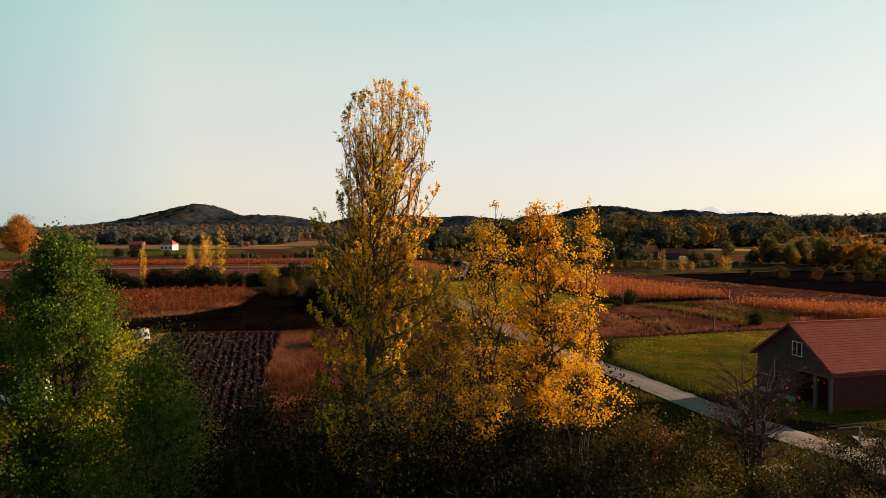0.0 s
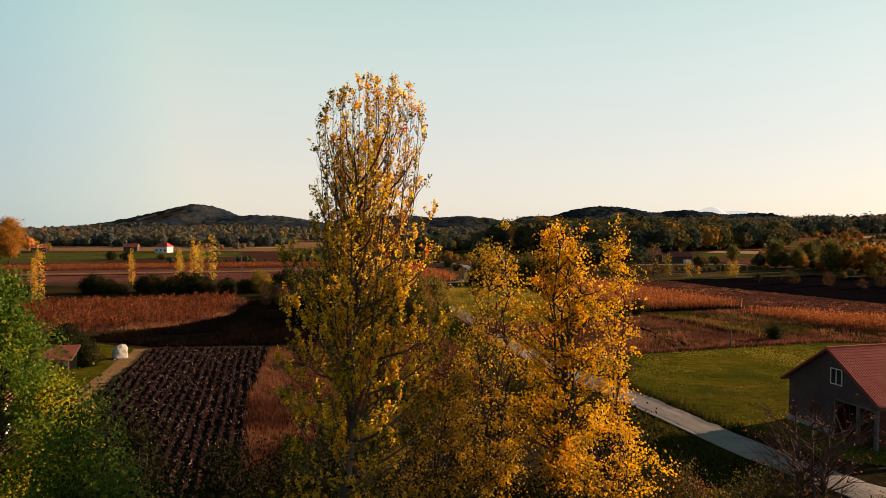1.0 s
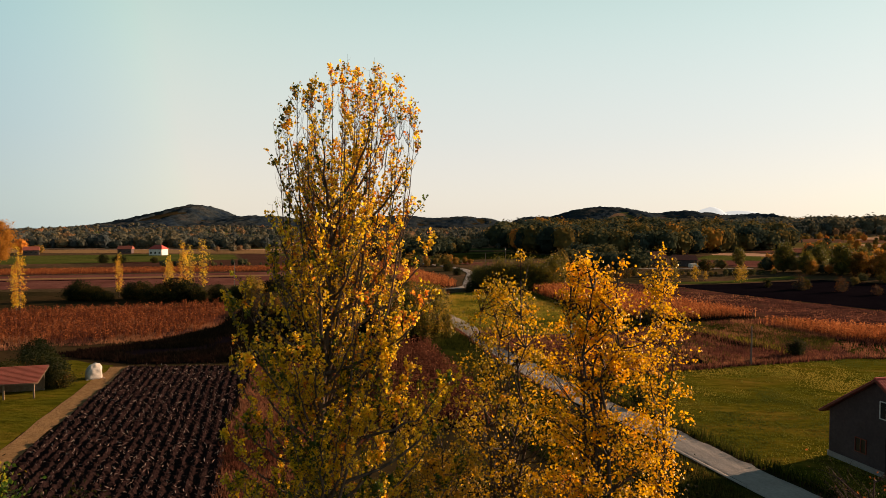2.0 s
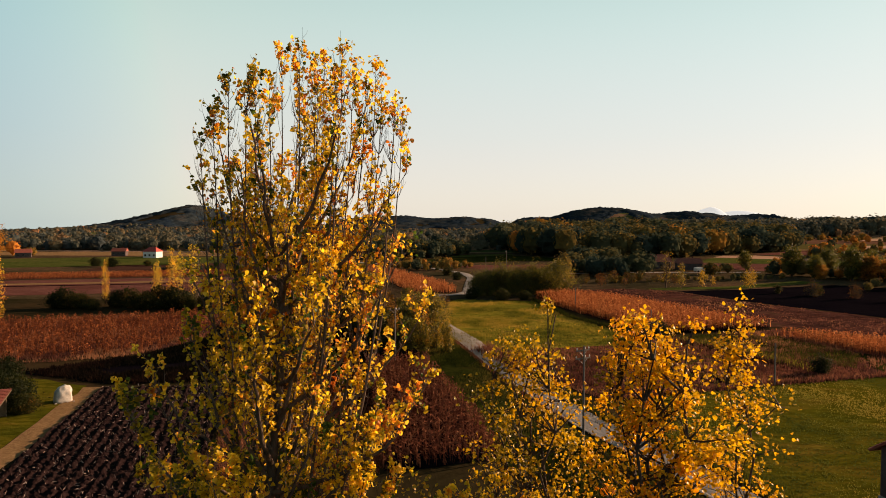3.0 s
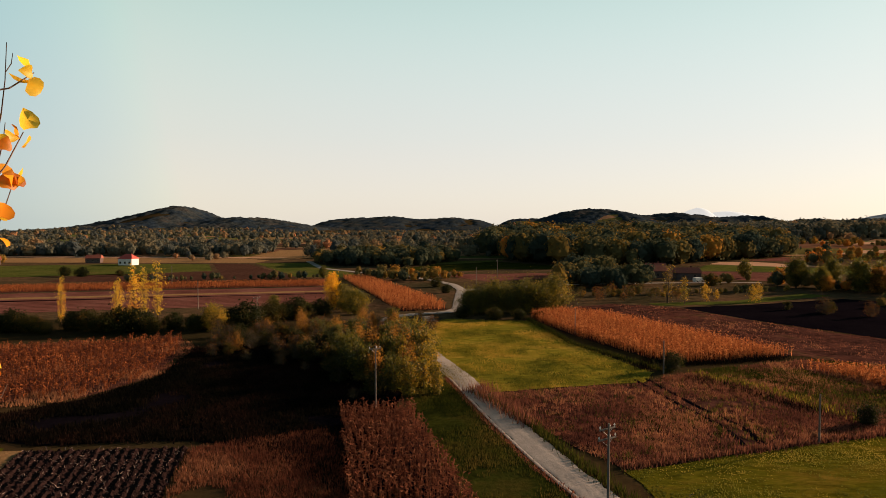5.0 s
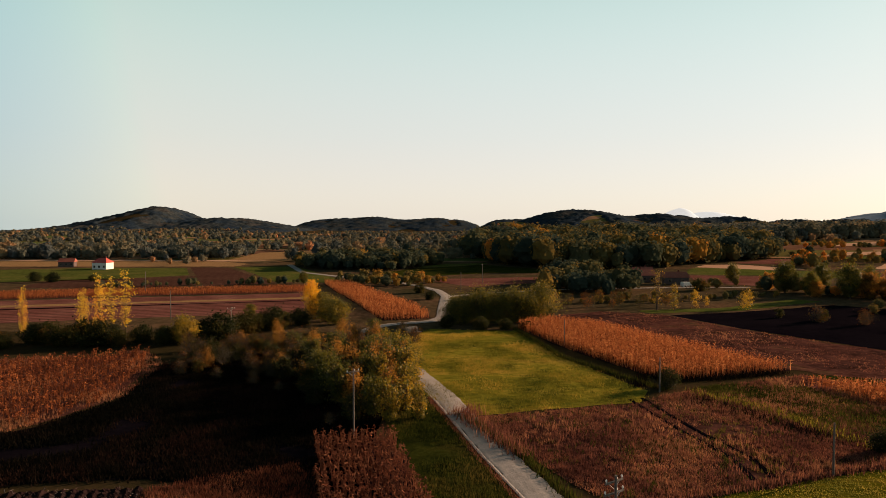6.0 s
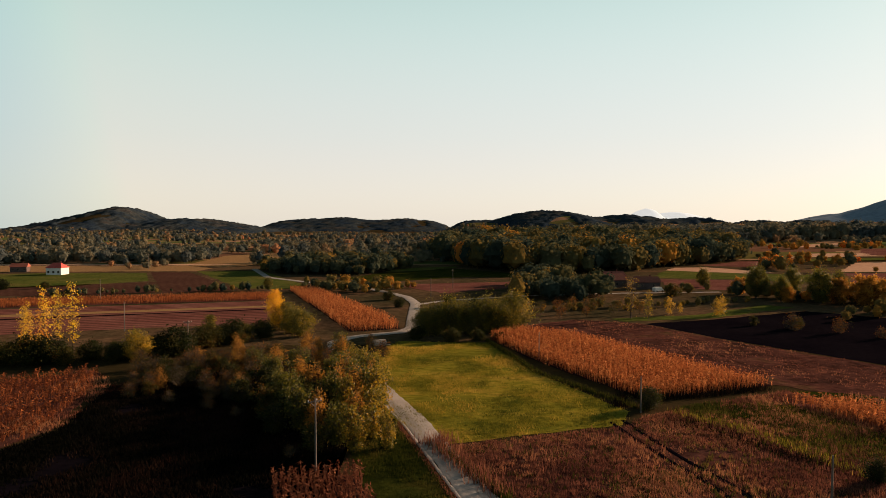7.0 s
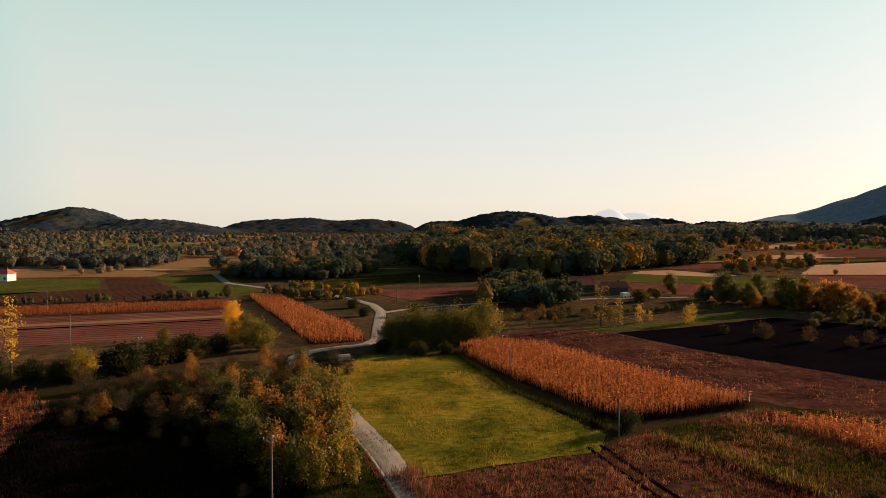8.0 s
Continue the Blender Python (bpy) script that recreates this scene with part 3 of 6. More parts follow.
FAR = [
    ("stubble_field", [(-430, 426), (-189, 424), (-118, 424), (-116, 448), (-140, 473), (-430, 471)], M_STRAW, "brown stubble strip behind the white house"),
    ("track", [(-430, 476), (-216, 477), (-112, 474), (-114, 487), (-223, 491), (-430, 490)], M_BLEACH, "pale line of bleached grass along a far track"),
    ("stubble_field", [(-142, 477), (-145, 587), (-105, 625), (-88, 515), (-109, 456)], M_STRAW, "straw-coloured sloping field below the hill"),
    ("stubble_field", [(-104, 640), (-54, 690), (-58, 727), (-107, 672)], M_BLEACH, "pale strip of grass between far hedges"),
    ("stubble_field", [(-64, 810), (10, 860), (11, 920), (-65, 880)], M_STRAW, "straw-coloured strip between far hedges"),
    ("pasture", [(-260, 760), (-170, 780), (-150, 850), (-280, 830)], M_ROUGH, "olive pasture at the foot of the hill"),
    ("stubble_field", [(-420, 820), (-300, 850), (-320, 910), (-460, 880)], M_STRAW, "tan field at the foot of the hill"),
    ("stubble_field", [(-330, 1250), (-230, 1280), (-260, 1480), (-400, 1440)], M_STRAW, "tan fields on a far slope"),
    ("grass_strip", [(-15, 410), (8, 426), (28, 447), (28, 455), (4, 446), (-10, 429)], M_GREEN, "bright green strip of grass before the wood"),
    ("pasture", [(-19, 348), (25, 376), (55, 373), (58, 397), (24, 440), (8, 424), (-16, 407), (-32, 373)], M_VERGE, "dull grey-green pasture before the wood"),
    ("stubble_field", [(-10, 340), (13, 303), (44, 323), (50, 351), (23, 346)], M_STUBBLE, "brown stubble between field tracks"),
    ("pasture", [(5, 302), (15, 281), (39, 278), (44, 318), (15, 301.5)], M_ROUGH, "olive pasture beside a field track"),
    ("wheat_field", [(115, 367), (158, 357), (179, 391), (142, 417)], M_GREEN, "green winter wheat in front of a wood"),
    ("stubble_field", [(142, 418), (178, 392), (196, 402), (176, 441), (155, 438)], M_BLEACH, "pale orange stubble behind the wheat"),
    ("stubble_field", [(108, 321), (128, 306), (156, 351), (116, 361)], M_STUBBLE, "tan stubble in front of the wheat"),
    ("wheat_field", [(162, 352), (186, 340), (214, 376), (184, 390)], M_GREEN, "green strip between stubble fields"),
    ("stubble_field", [(203, 443), (180, 455), (222, 495), (262, 505)], M_STUBBLE, "reddish stubble strip beside the wood"),
    ("stubble_field", [(190, 340), (230, 322), (330, 380), (270, 388), (228, 393)], M_STUBBLE, "pale red stubble strip across the valley"),
    ("stubble_field", [(233, 402), (340, 388), (430, 500), (358, 496), (291, 476)], M_BLEACH, "wide bleached stubble field across the valley"),
    ("wheat_field", [(270, 492), (360, 508), (380, 530), (285, 522)], M_GREEN, "green strip across the valley"),
    ("stubble_field", [(350, 560), (470, 540), (620, 730), (427, 666)], M_STUBBLE, "distant pale red stubble field"),
    ("stubble_field", [(280, 535), (358, 549), (392, 600), (324, 585)], M_BLEACH, "golden strip of dry grass far across the valley"),
    ("stubble_field", [(381, 696), (440, 716), (487, 780), (430, 760)], M_BLEACH, "golden strip of dry grass below the ridge"),
    ("stubble_field", [(500, 560), (760, 600), (800, 700), (600, 690)], M_FALLOW, "distant brown field"),
]
for kind_of, outline, earth, says in FAR:
    field(kind_of, outline, earth, says, 0.09, 1.0)
field("wheat_field", [(-118, 424), (-70, 326), (-41, 321), (-48, 345), (-82, 424)], M_GREEN, "green field between ploughed land and pasture", 0.05)
field("wheat_field", [(-340, 360), (-189, 416), (-140, 411), (-121, 363), (-147, 338), (-290, 290)], M_GREEN, "green field below a white house", 0.05)
field("ploughed_field", [(-141, 419), (-119, 416), (-69, 320), (-95, 308)], M_PLOUGH_FAR, "dark ploughed field with straight furrows", 0.05)
field("ploughed_field", [(-170, 335), (-116, 358), (-98, 312), (-118, 303), (-165, 300)], M_PLOUGH_FAR, "brown ploughed strip beside a hedge", 0.05)
field("stubble_field", [(-235, 233), (-111, 266), (-49, 281), (-37, 231), (-82, 219), (-210, 180)], M_STUBBLE, "pale brown stubble field in long strips", 0.05)
field("grass_strip", [(-222, 209), (-43, 258), (-43.5, 260), (-223, 211.5)], M_DARK, "dark strip of grass between stubble strips", 0.07, 0.3)
field("stubble_field", [(-226, 215), (-44, 264), (-45, 269), (-229, 221)], M_STRAW, "pale strip of straw across the stubble", 0.06, 0.3)
field("straw_strip", [(-48.5, 102), (-46.1, 102.3), (-36.1, 62), (-30.1, 38), (-32, 37.5), (-38.3, 62)], M_STRAW, "strip of pale straw along the ploughed field", 0.07, 0.35)
field("grass_verge", [(-62, 108), (-48.6, 103), (-38.4, 62), (-32.1, 37.5), (-46, 36), (-54, 62), (-58, 84)], M_PASTURE, "green grass beside the ploughed field", 0.05)
field("grass_verge", [(-2.6, 138), (3.6, 113), (7.6, 98), (10.8, 87), (16, 75), (24, 55), (14, 50), (3, 78), (1.6, 88), (-5.8, 118), (-8, 128)], M_VERGE, "dark green rough grass beside the road", 0.05)


# ---- gravel road ----
def ribbon(name, line, width, material, label, z, crown=0.05):
    P = np.asarray(line, float)
    t = np.concatenate([[0], np.cumsum(np.linalg.norm(np.diff(P, axis=0), axis=1))])
    s = np.arange(0, t[-1], 1.0)
    k = np.array([np.interp(s, t, P[:, 0]), np.interp(s, t, P[:, 1])]).T
    for _ in range(6):
        k[1:-1] = (k[:-2] + 2 * k[1:-1] + k[2:]) / 4
    d = np.gradient(k, axis=0)
    d /= np.linalg.norm(d, axis=1)[:, None]
    nrm = np.stack([d[:, 1], -d[:, 0]], -1)
    across = np.array([-0.5, -0.42, -0.25, -0.1, 0.1, 0.25, 0.42, 0.5])
    lift = np.array([-0.06, 0.0, -0.03, 0.03, 0.03, -0.03, 0.0, -0.06])
    rng = np.random.default_rng(3)
    w = width * (1 + 0.06 * rng.normal(size=(len(k), 1)))
    xy = k[:, None] + nrm[:, None] * (across[None, :] * w)[..., None]
    V = np.concatenate([xy, np.broadcast_to((z + lift * crown / 0.05)[None, :, None], (*xy.shape[:2], 1))], -1).reshape(-1, 3)
    a, b = len(k), len(across)
    i, j = np.meshgrid(np.arange(a - 1), np.arange(b - 1), indexing="ij")
    F = np.stack([i * b + j, i * b + j + 1, (i + 1) * b + j + 1, (i + 1) * b + j], -1).reshape(-1, 4)
    return tagged(mesh_part(name, V, F, material, smooth=True), label, "road", kind="structure")


ROAD = [(60, -12), (45, 16), (38, 30), (33, 42), (28.5, 51.5), (24, 60), (18.3, 76.5), (13.2, 88), (9.8, 98.5), (5.9, 113), (0.2, 137.5), (-4, 151), (-10, 172), (-16, 188), (-18, 199),
        (-14.5, 206), (-9, 209.5), (-3, 212), (0, 219), (0.3, 235), (0.8, 255), (1.2, 272), (-1.5, 290), (-9, 307), (-19, 325), (-40, 345), (-70, 380), (-90, 440)]
ribbon("road", ROAD, 3.4, M_ROAD, "pale gravel farm road with worn wheel tracks", 0.16)
ribbon("road_edge", [(p[0] - 1.9, p[1] - 0.3) for p in ROAD[4:13]], 0.42, M_ROAD, "pale trodden strip along the road's edge", 0.13, 0.02)
ribbon("track", [(1, 268), (12, 279), (40, 292), (80, 300), (120, 302)], 2.4, M_ROAD, "narrow field track", 0.12)
ribbon("track", [(31.5, 53), (36, 52), (43, 54), (50, 58)], 3.0, M_ROAD, "gravel drive into the farmyard", 0.15)


def inside(P, corners):
    x, y = P[:, 0], P[:, 1]
    c = np.zeros(len(P), bool)
    for (x0, y0), (x1, y1) in zip(corners, corners[1:] + corners[:1]):
        hit = ((y0 > y) != (y1 > y)) & (x < (x1 - x0) * (y - y0) / (y1 - y0 + 1e-12) + x0)
        c ^= hit
    return c


def rows_in(rng, corners, angle, spacing, step, jitter):
    """Points in rows over a field."""
    C = np.array(corners)
    mid, R = C.mean(0), np.linalg.norm(C - C.mean(0), axis=1).max()
    u, v = np.meshgrid(np.arange(-R, R, step), np.arange(-R, R, spacing), indexing="ij")
    uv = np.stack([u.ravel(), v.ravel()], -1) + rng.normal(size=(u.size, 2)) * (jitter * step, jitter * spacing * 0.25)
    a = radians(angle)
    P = mid + uv @ np.array([[math.cos(a), math.sin(a)], [-math.sin(a), math.cos(a)]])
    return P[inside(P, corners)]


def maize(corners, angle, tall, label, spacing=0.75, step=0.33, seed=1, dark=0.0, thin=1.0, dried=None):
    """Dry standing maize: a stalk of two crossed blades with drooping leaves and a tassel for each plant."""
    rng = np.random.default_rng(seed)
    P = rows_in(rng, corners, angle, spacing, step, 0.3)
    P = P[rng.random(len(P)) < thin]
    n = len(P)
    H = tall * rng.uniform(0.75, 1.15, n)
    lean = rng.normal(size=(n, 2)) * 0.12
    V, F, T, k = [], [], [], 0
    base = np.concatenate([P, np.full((n, 1), 0.03)], 1)
    top = base + np.concatenate([lean * H[:, None], H[:, None]], 1)
    tone = np.clip(rng.normal(0.5 - dark, 0.22, n), 0, 1)
    turn = rng.uniform(0, np.pi, n)
    side = np.stack([np.cos(turn), np.sin(turn), 0 * turn], 1) * 0.045
    V.append(np.stack([base - side, base + side, top], 1))
    for leaf in range(5):
        a = turn + leaf * 2.4 + rng.normal(size=n) * 0.5
        out = np.stack([np.cos(a), np.sin(a), 0 * a], 1)
        perp = np.stack([-np.sin(a), np.cos(a), 0 * a], 1) * 0.07
        at = base + (top - base) * rng.uniform(0.25, 0.95, n)[:, None]
        tip = at + out * rng.uniform(0.25, 0.55, n)[:, None] + np.stack([0 * a, 0 * a, rng.uniform(-0.45, 0.35, n)], 1)
        V.append(np.stack([at - perp, at + perp + (0, 0, 0.12), tip], 1))
    V = np.stack(V, 1).reshape(-1, 3)
    F = np.arange(len(V)).reshape(-1, 3)
    return tagged(mesh_part("maize_crop", V, F, dried or L_MAIZE, tint=np.repeat(tone, 18)), label, "maize", kind="stuff")


def tufts(name, corners, count, tall, material, label, seed=1, blades=7, z=0.05, width=0.04, spread=0.25, patchy=0.0, clear=()):
    """Tufts of grass blades over a field."""
    rng = np.random.default_rng(seed)
    C = np.array(corners)
    P = rng.uniform(C.min(0), C.max(0), (int(count * 2.2), 2))
    P = P[inside(P, corners)][:count]
    if patchy:
        keep = np.array([noise.noise((x * 0.11, y * 0.11, seed)) for x, y in P])
        P = P[keep > -0.5 + patchy * rng.random(len(P))]
    for line, gap in clear:
        A = np.asarray(line, float)
        dist = np.full(len(P), 1e9)
        for p, q in zip(A[:-1], A[1:]):
            t = np.clip(((P - p) @ (q - p)) / ((q - p) @ (q - p)), 0, 1)
            dist = np.minimum(dist, np.linalg.norm(P - p - t[:, None] * (q - p), axis=1))
        P = P[dist > gap]
    n = len(P) * blades
    base = np.repeat(np.concatenate([P, np.full((len(P), 1), z)], 1), blades, 0)
    base[:, :2] += rng.normal(size=(n, 2)) * spread * 0.5
    a = rng.uniform(0, 2 * np.pi, n)
    H = tall * rng.uniform(0.5, 1.2, n) * np.repeat(rng.uniform(0.6, 1.2, len(P)), blades)
    out = np.stack([np.cos(a), np.sin(a), 0 * a], 1)
    perp = np.stack([-np.sin(a), np.cos(a), 0 * a], 1) * width
    tip = base + out * (H * rng.uniform(0.1, 0.6, n))[:, None] + np.stack([0 * a, 0 * a, H], 1)
    V = np.stack([base - perp, base + perp, tip], 1).reshape(-1, 3)
    drift = np.array([noise.noise((x * 0.10, y * 0.055, seed + 9)) + 0.6 * noise.noise((x * 0.31, y * 0.2, seed + 4)) for x, y in P])
    tone = np.repeat(np.clip(np.repeat(0.5 + drift * 1.0 + rng.normal(0, 0.12, len(P)), blades) + rng.normal(size=n) * 0.08, 0, 1), 3)
    return tagged(mesh_part(name, V, np.arange(len(V)).reshape(-1, 3), material, tint=tone), label, "grass", kind="stuff")


RUTS = [([(26.9, 136), (27.6, 129.4), (29.3, 119.7), (31.2, 112), (30.6, 105)], 0.38), ([(28.8, 136.6), (29.6, 129.7), (31.3, 119.5), (33.3, 112), (32.8, 105.4)], 0.38)]
maize(MAIZE_R, 105, 2.3, "dense standing field of dry orange maize", seed=1)
maize(MAIZE_R2, 150, 1.9, "strip of dry reddish maize", seed=2)
maize(MAIZE_FAR, 107, 2.2, "distant standing field of dry orange maize", 0.9, 0.5, seed=3)
maize(MAIZE_L, 98, 1.6, "rows of dry maize, partly cut", 2.3, 0.3, seed=4, dark=0.4)
tufts("dry_grass", DRY, 9000, 0.5, L_MAIZE_DARK, "orange-brown dry grass", 9, 6, 0.07, 0.035, 0.5, 0.2)
tufts("dry_grass", FALLOW, 6000, 0.62, L_STRAW, "taller clumps of dry reddish weeds", 10, 9, 0.06, 0.03, 0.35, 0.9, RUTS)
tufts("scrub_weeds", [(-46, 104), (-30, 106), (-22, 104), (-9, 90), (-15, 118), (-9, 124), (-8, 132), (-20, 160), (-34, 172), (-50, 160), (-46.5, 136), (-51, 123), (-62, 110)], 16000, 0.5, L_SCRUB, "tangled weeds and brambles, shade put into their dark colour", 8, 6, 0.05, 0.09, 0.8, 0.3)
tufts("dry_grass", [(-112, 152), (-60, 173), (-50, 162), (-47, 138), (-53, 121), (-72, 112), (-104, 122)], 9000, 0.55, L_STRAW, "brown dry grass among cut maize", 18, 6, 0.05, 0.05, 0.6, 0.9)
maize(MAIZE_NEAR, 105, 1.9, "dark dry maize beside rough grass", seed=5, dried=L_MAIZE_DARK)
maize(MAIZE_STRIP, 14, 1.35, "long strip of dry maize across the valley", 0.9, 0.5, seed=6, dark=0.2)
tufts("dry_grass", FALLOW, 44000, 0.26, L_STRAW, "reddish dry grass", 1, 5, 0.06, 0.035, 0.6, 1.2, RUTS)
tufts("dry_grass", [(60, 151), (34, 140), (70, 149), (100, 117), (105, 95), (80, 108), (56, 112.5), (66, 140)], 4000, 0.6, L_STRAW, "patchy dry grass", 2, 6, 0.06, 0.04, 0.5, 0.7)
tufts("dry_grass", [(45, 209), (57, 181), (64.5, 161), (98, 126), (125, 122), (95, 160), (72, 198), (61, 224), (45, 232)], 4500, 0.3, L_STRAW, "low dry stubble grass", 3, 4, 0.06, 0.05, 0.5, 0.5)
tufts("meadow_grass", MEADOW, 22000, 0.32, L_BLADE, "short meadow grass in uneven tufts", 4, 5, 0.05, 0.05, 0.7, 1.7)
tufts("meadow_grass", MEADOW_R, 22000, 0.13, L_PASTURE, "short sunlit meadow grass", 5, 5, 0.05, 0.06, 0.7, 0.9)
tufts("verge_grass", [(-2.6, 137), (3.4, 113), (7.4, 98), (10.4, 87), (16, 74), (22, 58), (14, 50), (3, 78), (-5.8, 118), (-8, 128)], 9000, 0.4, L_VERGE, "rough dark verge grass", 6, 6, 0.05, 0.035, 0.5, 0.4)


def bank(line, wide, tall, material, label, seed):
    """Tall weeds along a road's edge."""
    rng = np.random.default_rng(seed)
    P = np.asarray(line, float)
    t = np.concatenate([[0], np.cumsum(np.linalg.norm(np.diff(P, axis=0), axis=1))])
    s = rng.uniform(0, t[-1], int(t[-1] * 40))
    xy = np.array([np.interp(s, t, P[:, 0]), np.interp(s, t, P[:, 1])]).T + rng.normal(size=(len(s), 2)) * wide * 0.5
    a = rng.uniform(0, 2 * np.pi, len(s))
    base = np.concatenate([xy, np.full((len(s), 1), 0.03)], 1)
    H = tall * rng.uniform(0.4, 1.3, len(s))
    perp = np.stack([-np.sin(a), np.cos(a), 0 * a], 1) * 0.05
    tip = base + np.stack([np.cos(a) * H * 0.35, np.sin(a) * H * 0.35, H], 1)
    V = np.stack([base - perp, base + perp, tip], 1).reshape(-1, 3)
    tone = np.repeat(np.clip(rng.normal(0.4, 0.25, len(s)), 0, 1), 3)
    return tagged(mesh_part("weeds", V, np.arange(len(V)).reshape(-1, 3), material, tint=tone), label, "weeds", kind="stuff")


bank([(28, 58), (20.9, 76), (15.6, 88), (12.2, 98.5), (8.3, 113), (2.6, 127)], 0.9, 0.8, L_VERGE, "dark grassy bank along the road", 11)
bank([(8.4, 112), (2.8, 127), (3.5, 129), (1.5, 128)], 1.6, 1.5, L_STRAW, "tall dry reeds beside the road", 12)
bank([(16, 98.5), (40, 107), (57, 112.5), (80, 108.5)], 0.8, 0.7, L_STRAW, "dry weeds along a field edge", 13)
bank([(10.6, 90), (7.2, 98.5), (3.4, 113), (-2.2, 137)], 0.5, 0.3, L_STRAW, "pale dry grass along the road's edge", 14)
bank([(33.5, 141), (22.5, 166), (17, 200)], 0.7, 0.8, L_VERGE, "weeds between meadow and maize", 15)


# ---- ploughed field: real furrows and clods ----
def ploughed(corners, angle, label):
    rng = np.random.default_rng(21)
    C = np.array(corners)
    a = radians(angle)
    along, across = np.array([math.cos(a), math.sin(a)]), np.array([-math.sin(a), math.cos(a)])
    mid = C.mean(0)
    us, vs = np.arange(-42, 42, 0.30), np.arange(-20, 20, 0.2)
    U, W = np.meshgrid(us, vs, indexing="ij")
    xy = mid + U[..., None] * along + W[..., None] * across
    lump = np.array([noise.noise((u * 1.7, v * 1.9, 0.0)) + 0.6 * noise.noise((u * 4.1, v * 4.3, 7.0)) for u, v in zip(U.ravel(), W.ravel())]).reshape(U.shape)
    wob = np.array([noise.noise((u * 0.07, 3.0, 0.0)) for u in us])[:, None] * 0.3
    Z = 0.16 + 0.085 * np.sin((W + wob) * 2 * np.pi / 0.95) + 0.19 * lump
    V = np.concatenate([xy, Z[..., None]], -1).reshape(-1, 3)
    p, q = U.shape
    i, j = np.meshgrid(np.arange(p - 1), np.arange(q - 1), indexing="ij")
    F = np.stack([i * q + j, (i + 1) * q + j, (i + 1) * q + j + 1, i * q + j + 1], -1).reshape(-1, 4)
    F = F[inside(V[F].mean(1)[:, :2], corners)]
    used, F = np.unique(F, return_inverse=True)
    tagged(mesh_part("ploughed_field", V[used], F.reshape(-1, 4), M_PLOUGH), label, "field", kind="structure")
    P = rng.uniform(C.min(0), C.max(0), (9000, 2))
    P = P[inside(P, corners)]
    P = np.concatenate([P, rng.uniform(0.2, 0.36, (len(P), 1))], 1)
    P = P[rng.random(len(P)) < 0.7]
    lv, lf, lt = leaves(rng, P, 0.36, rng.uniform(0.0, 1, len(P)), BLADE * (0.3, 1, 1))
    tagged(mesh_part("straw_litter", lv, lf, L_STALK, tint=lt), "scattered straw and maize stalks on ploughed earth", "straw", kind="stuff")


ploughed(PLOUGH, 107, "dark ploughed field with rough clods and straw")
for rut, _ in RUTS:
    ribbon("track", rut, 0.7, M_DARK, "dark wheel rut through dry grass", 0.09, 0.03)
bank([(37.5, 139.5), (38.9, 137.5), (43.7, 130.5), (46.5, 121.2), (49, 115)], 1.7, 0.7, L_BLADE, "olive-gold grass strip across the fallow", 16)
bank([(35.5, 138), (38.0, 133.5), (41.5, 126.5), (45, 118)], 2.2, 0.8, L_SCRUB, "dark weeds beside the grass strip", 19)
OLIVE = [(36.5, 141), (45, 145), (56, 142.5), (61, 127), (55, 117), (47.5, 120.5), (44, 130.3), (39.5, 137.5)]
field("fallow_field", OLIVE, M_VERGE, "uneven olive grass beside the dry maize", 0.08, 0.6)
tufts("rough_grass", OLIVE, 5000, 0.45, L_VERGE, "tufts of olive and dark grass", 20, 7, 0.08, 0.05, 0.5, 1.1)
tufts("rough_grass", OLIVE, 700, 0.4, L_BLADE, "tufts of yellow grass", 22, 7, 0.08, 0.04, 0.6, 1.3)
tufts("rough_grass", FALLOW, 2600, 0.5, L_VERGE, "dull green weeds among dry grass", 23, 7, 0.06, 0.05, 0.6, 1.4, RUTS)
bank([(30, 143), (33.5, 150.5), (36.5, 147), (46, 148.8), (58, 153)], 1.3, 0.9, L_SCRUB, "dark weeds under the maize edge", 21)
bank([(57, 142), (60.5, 133), (66, 125)], 1.4, 0.7, L_STRAW, "dry weeds along the maize strip", 17)


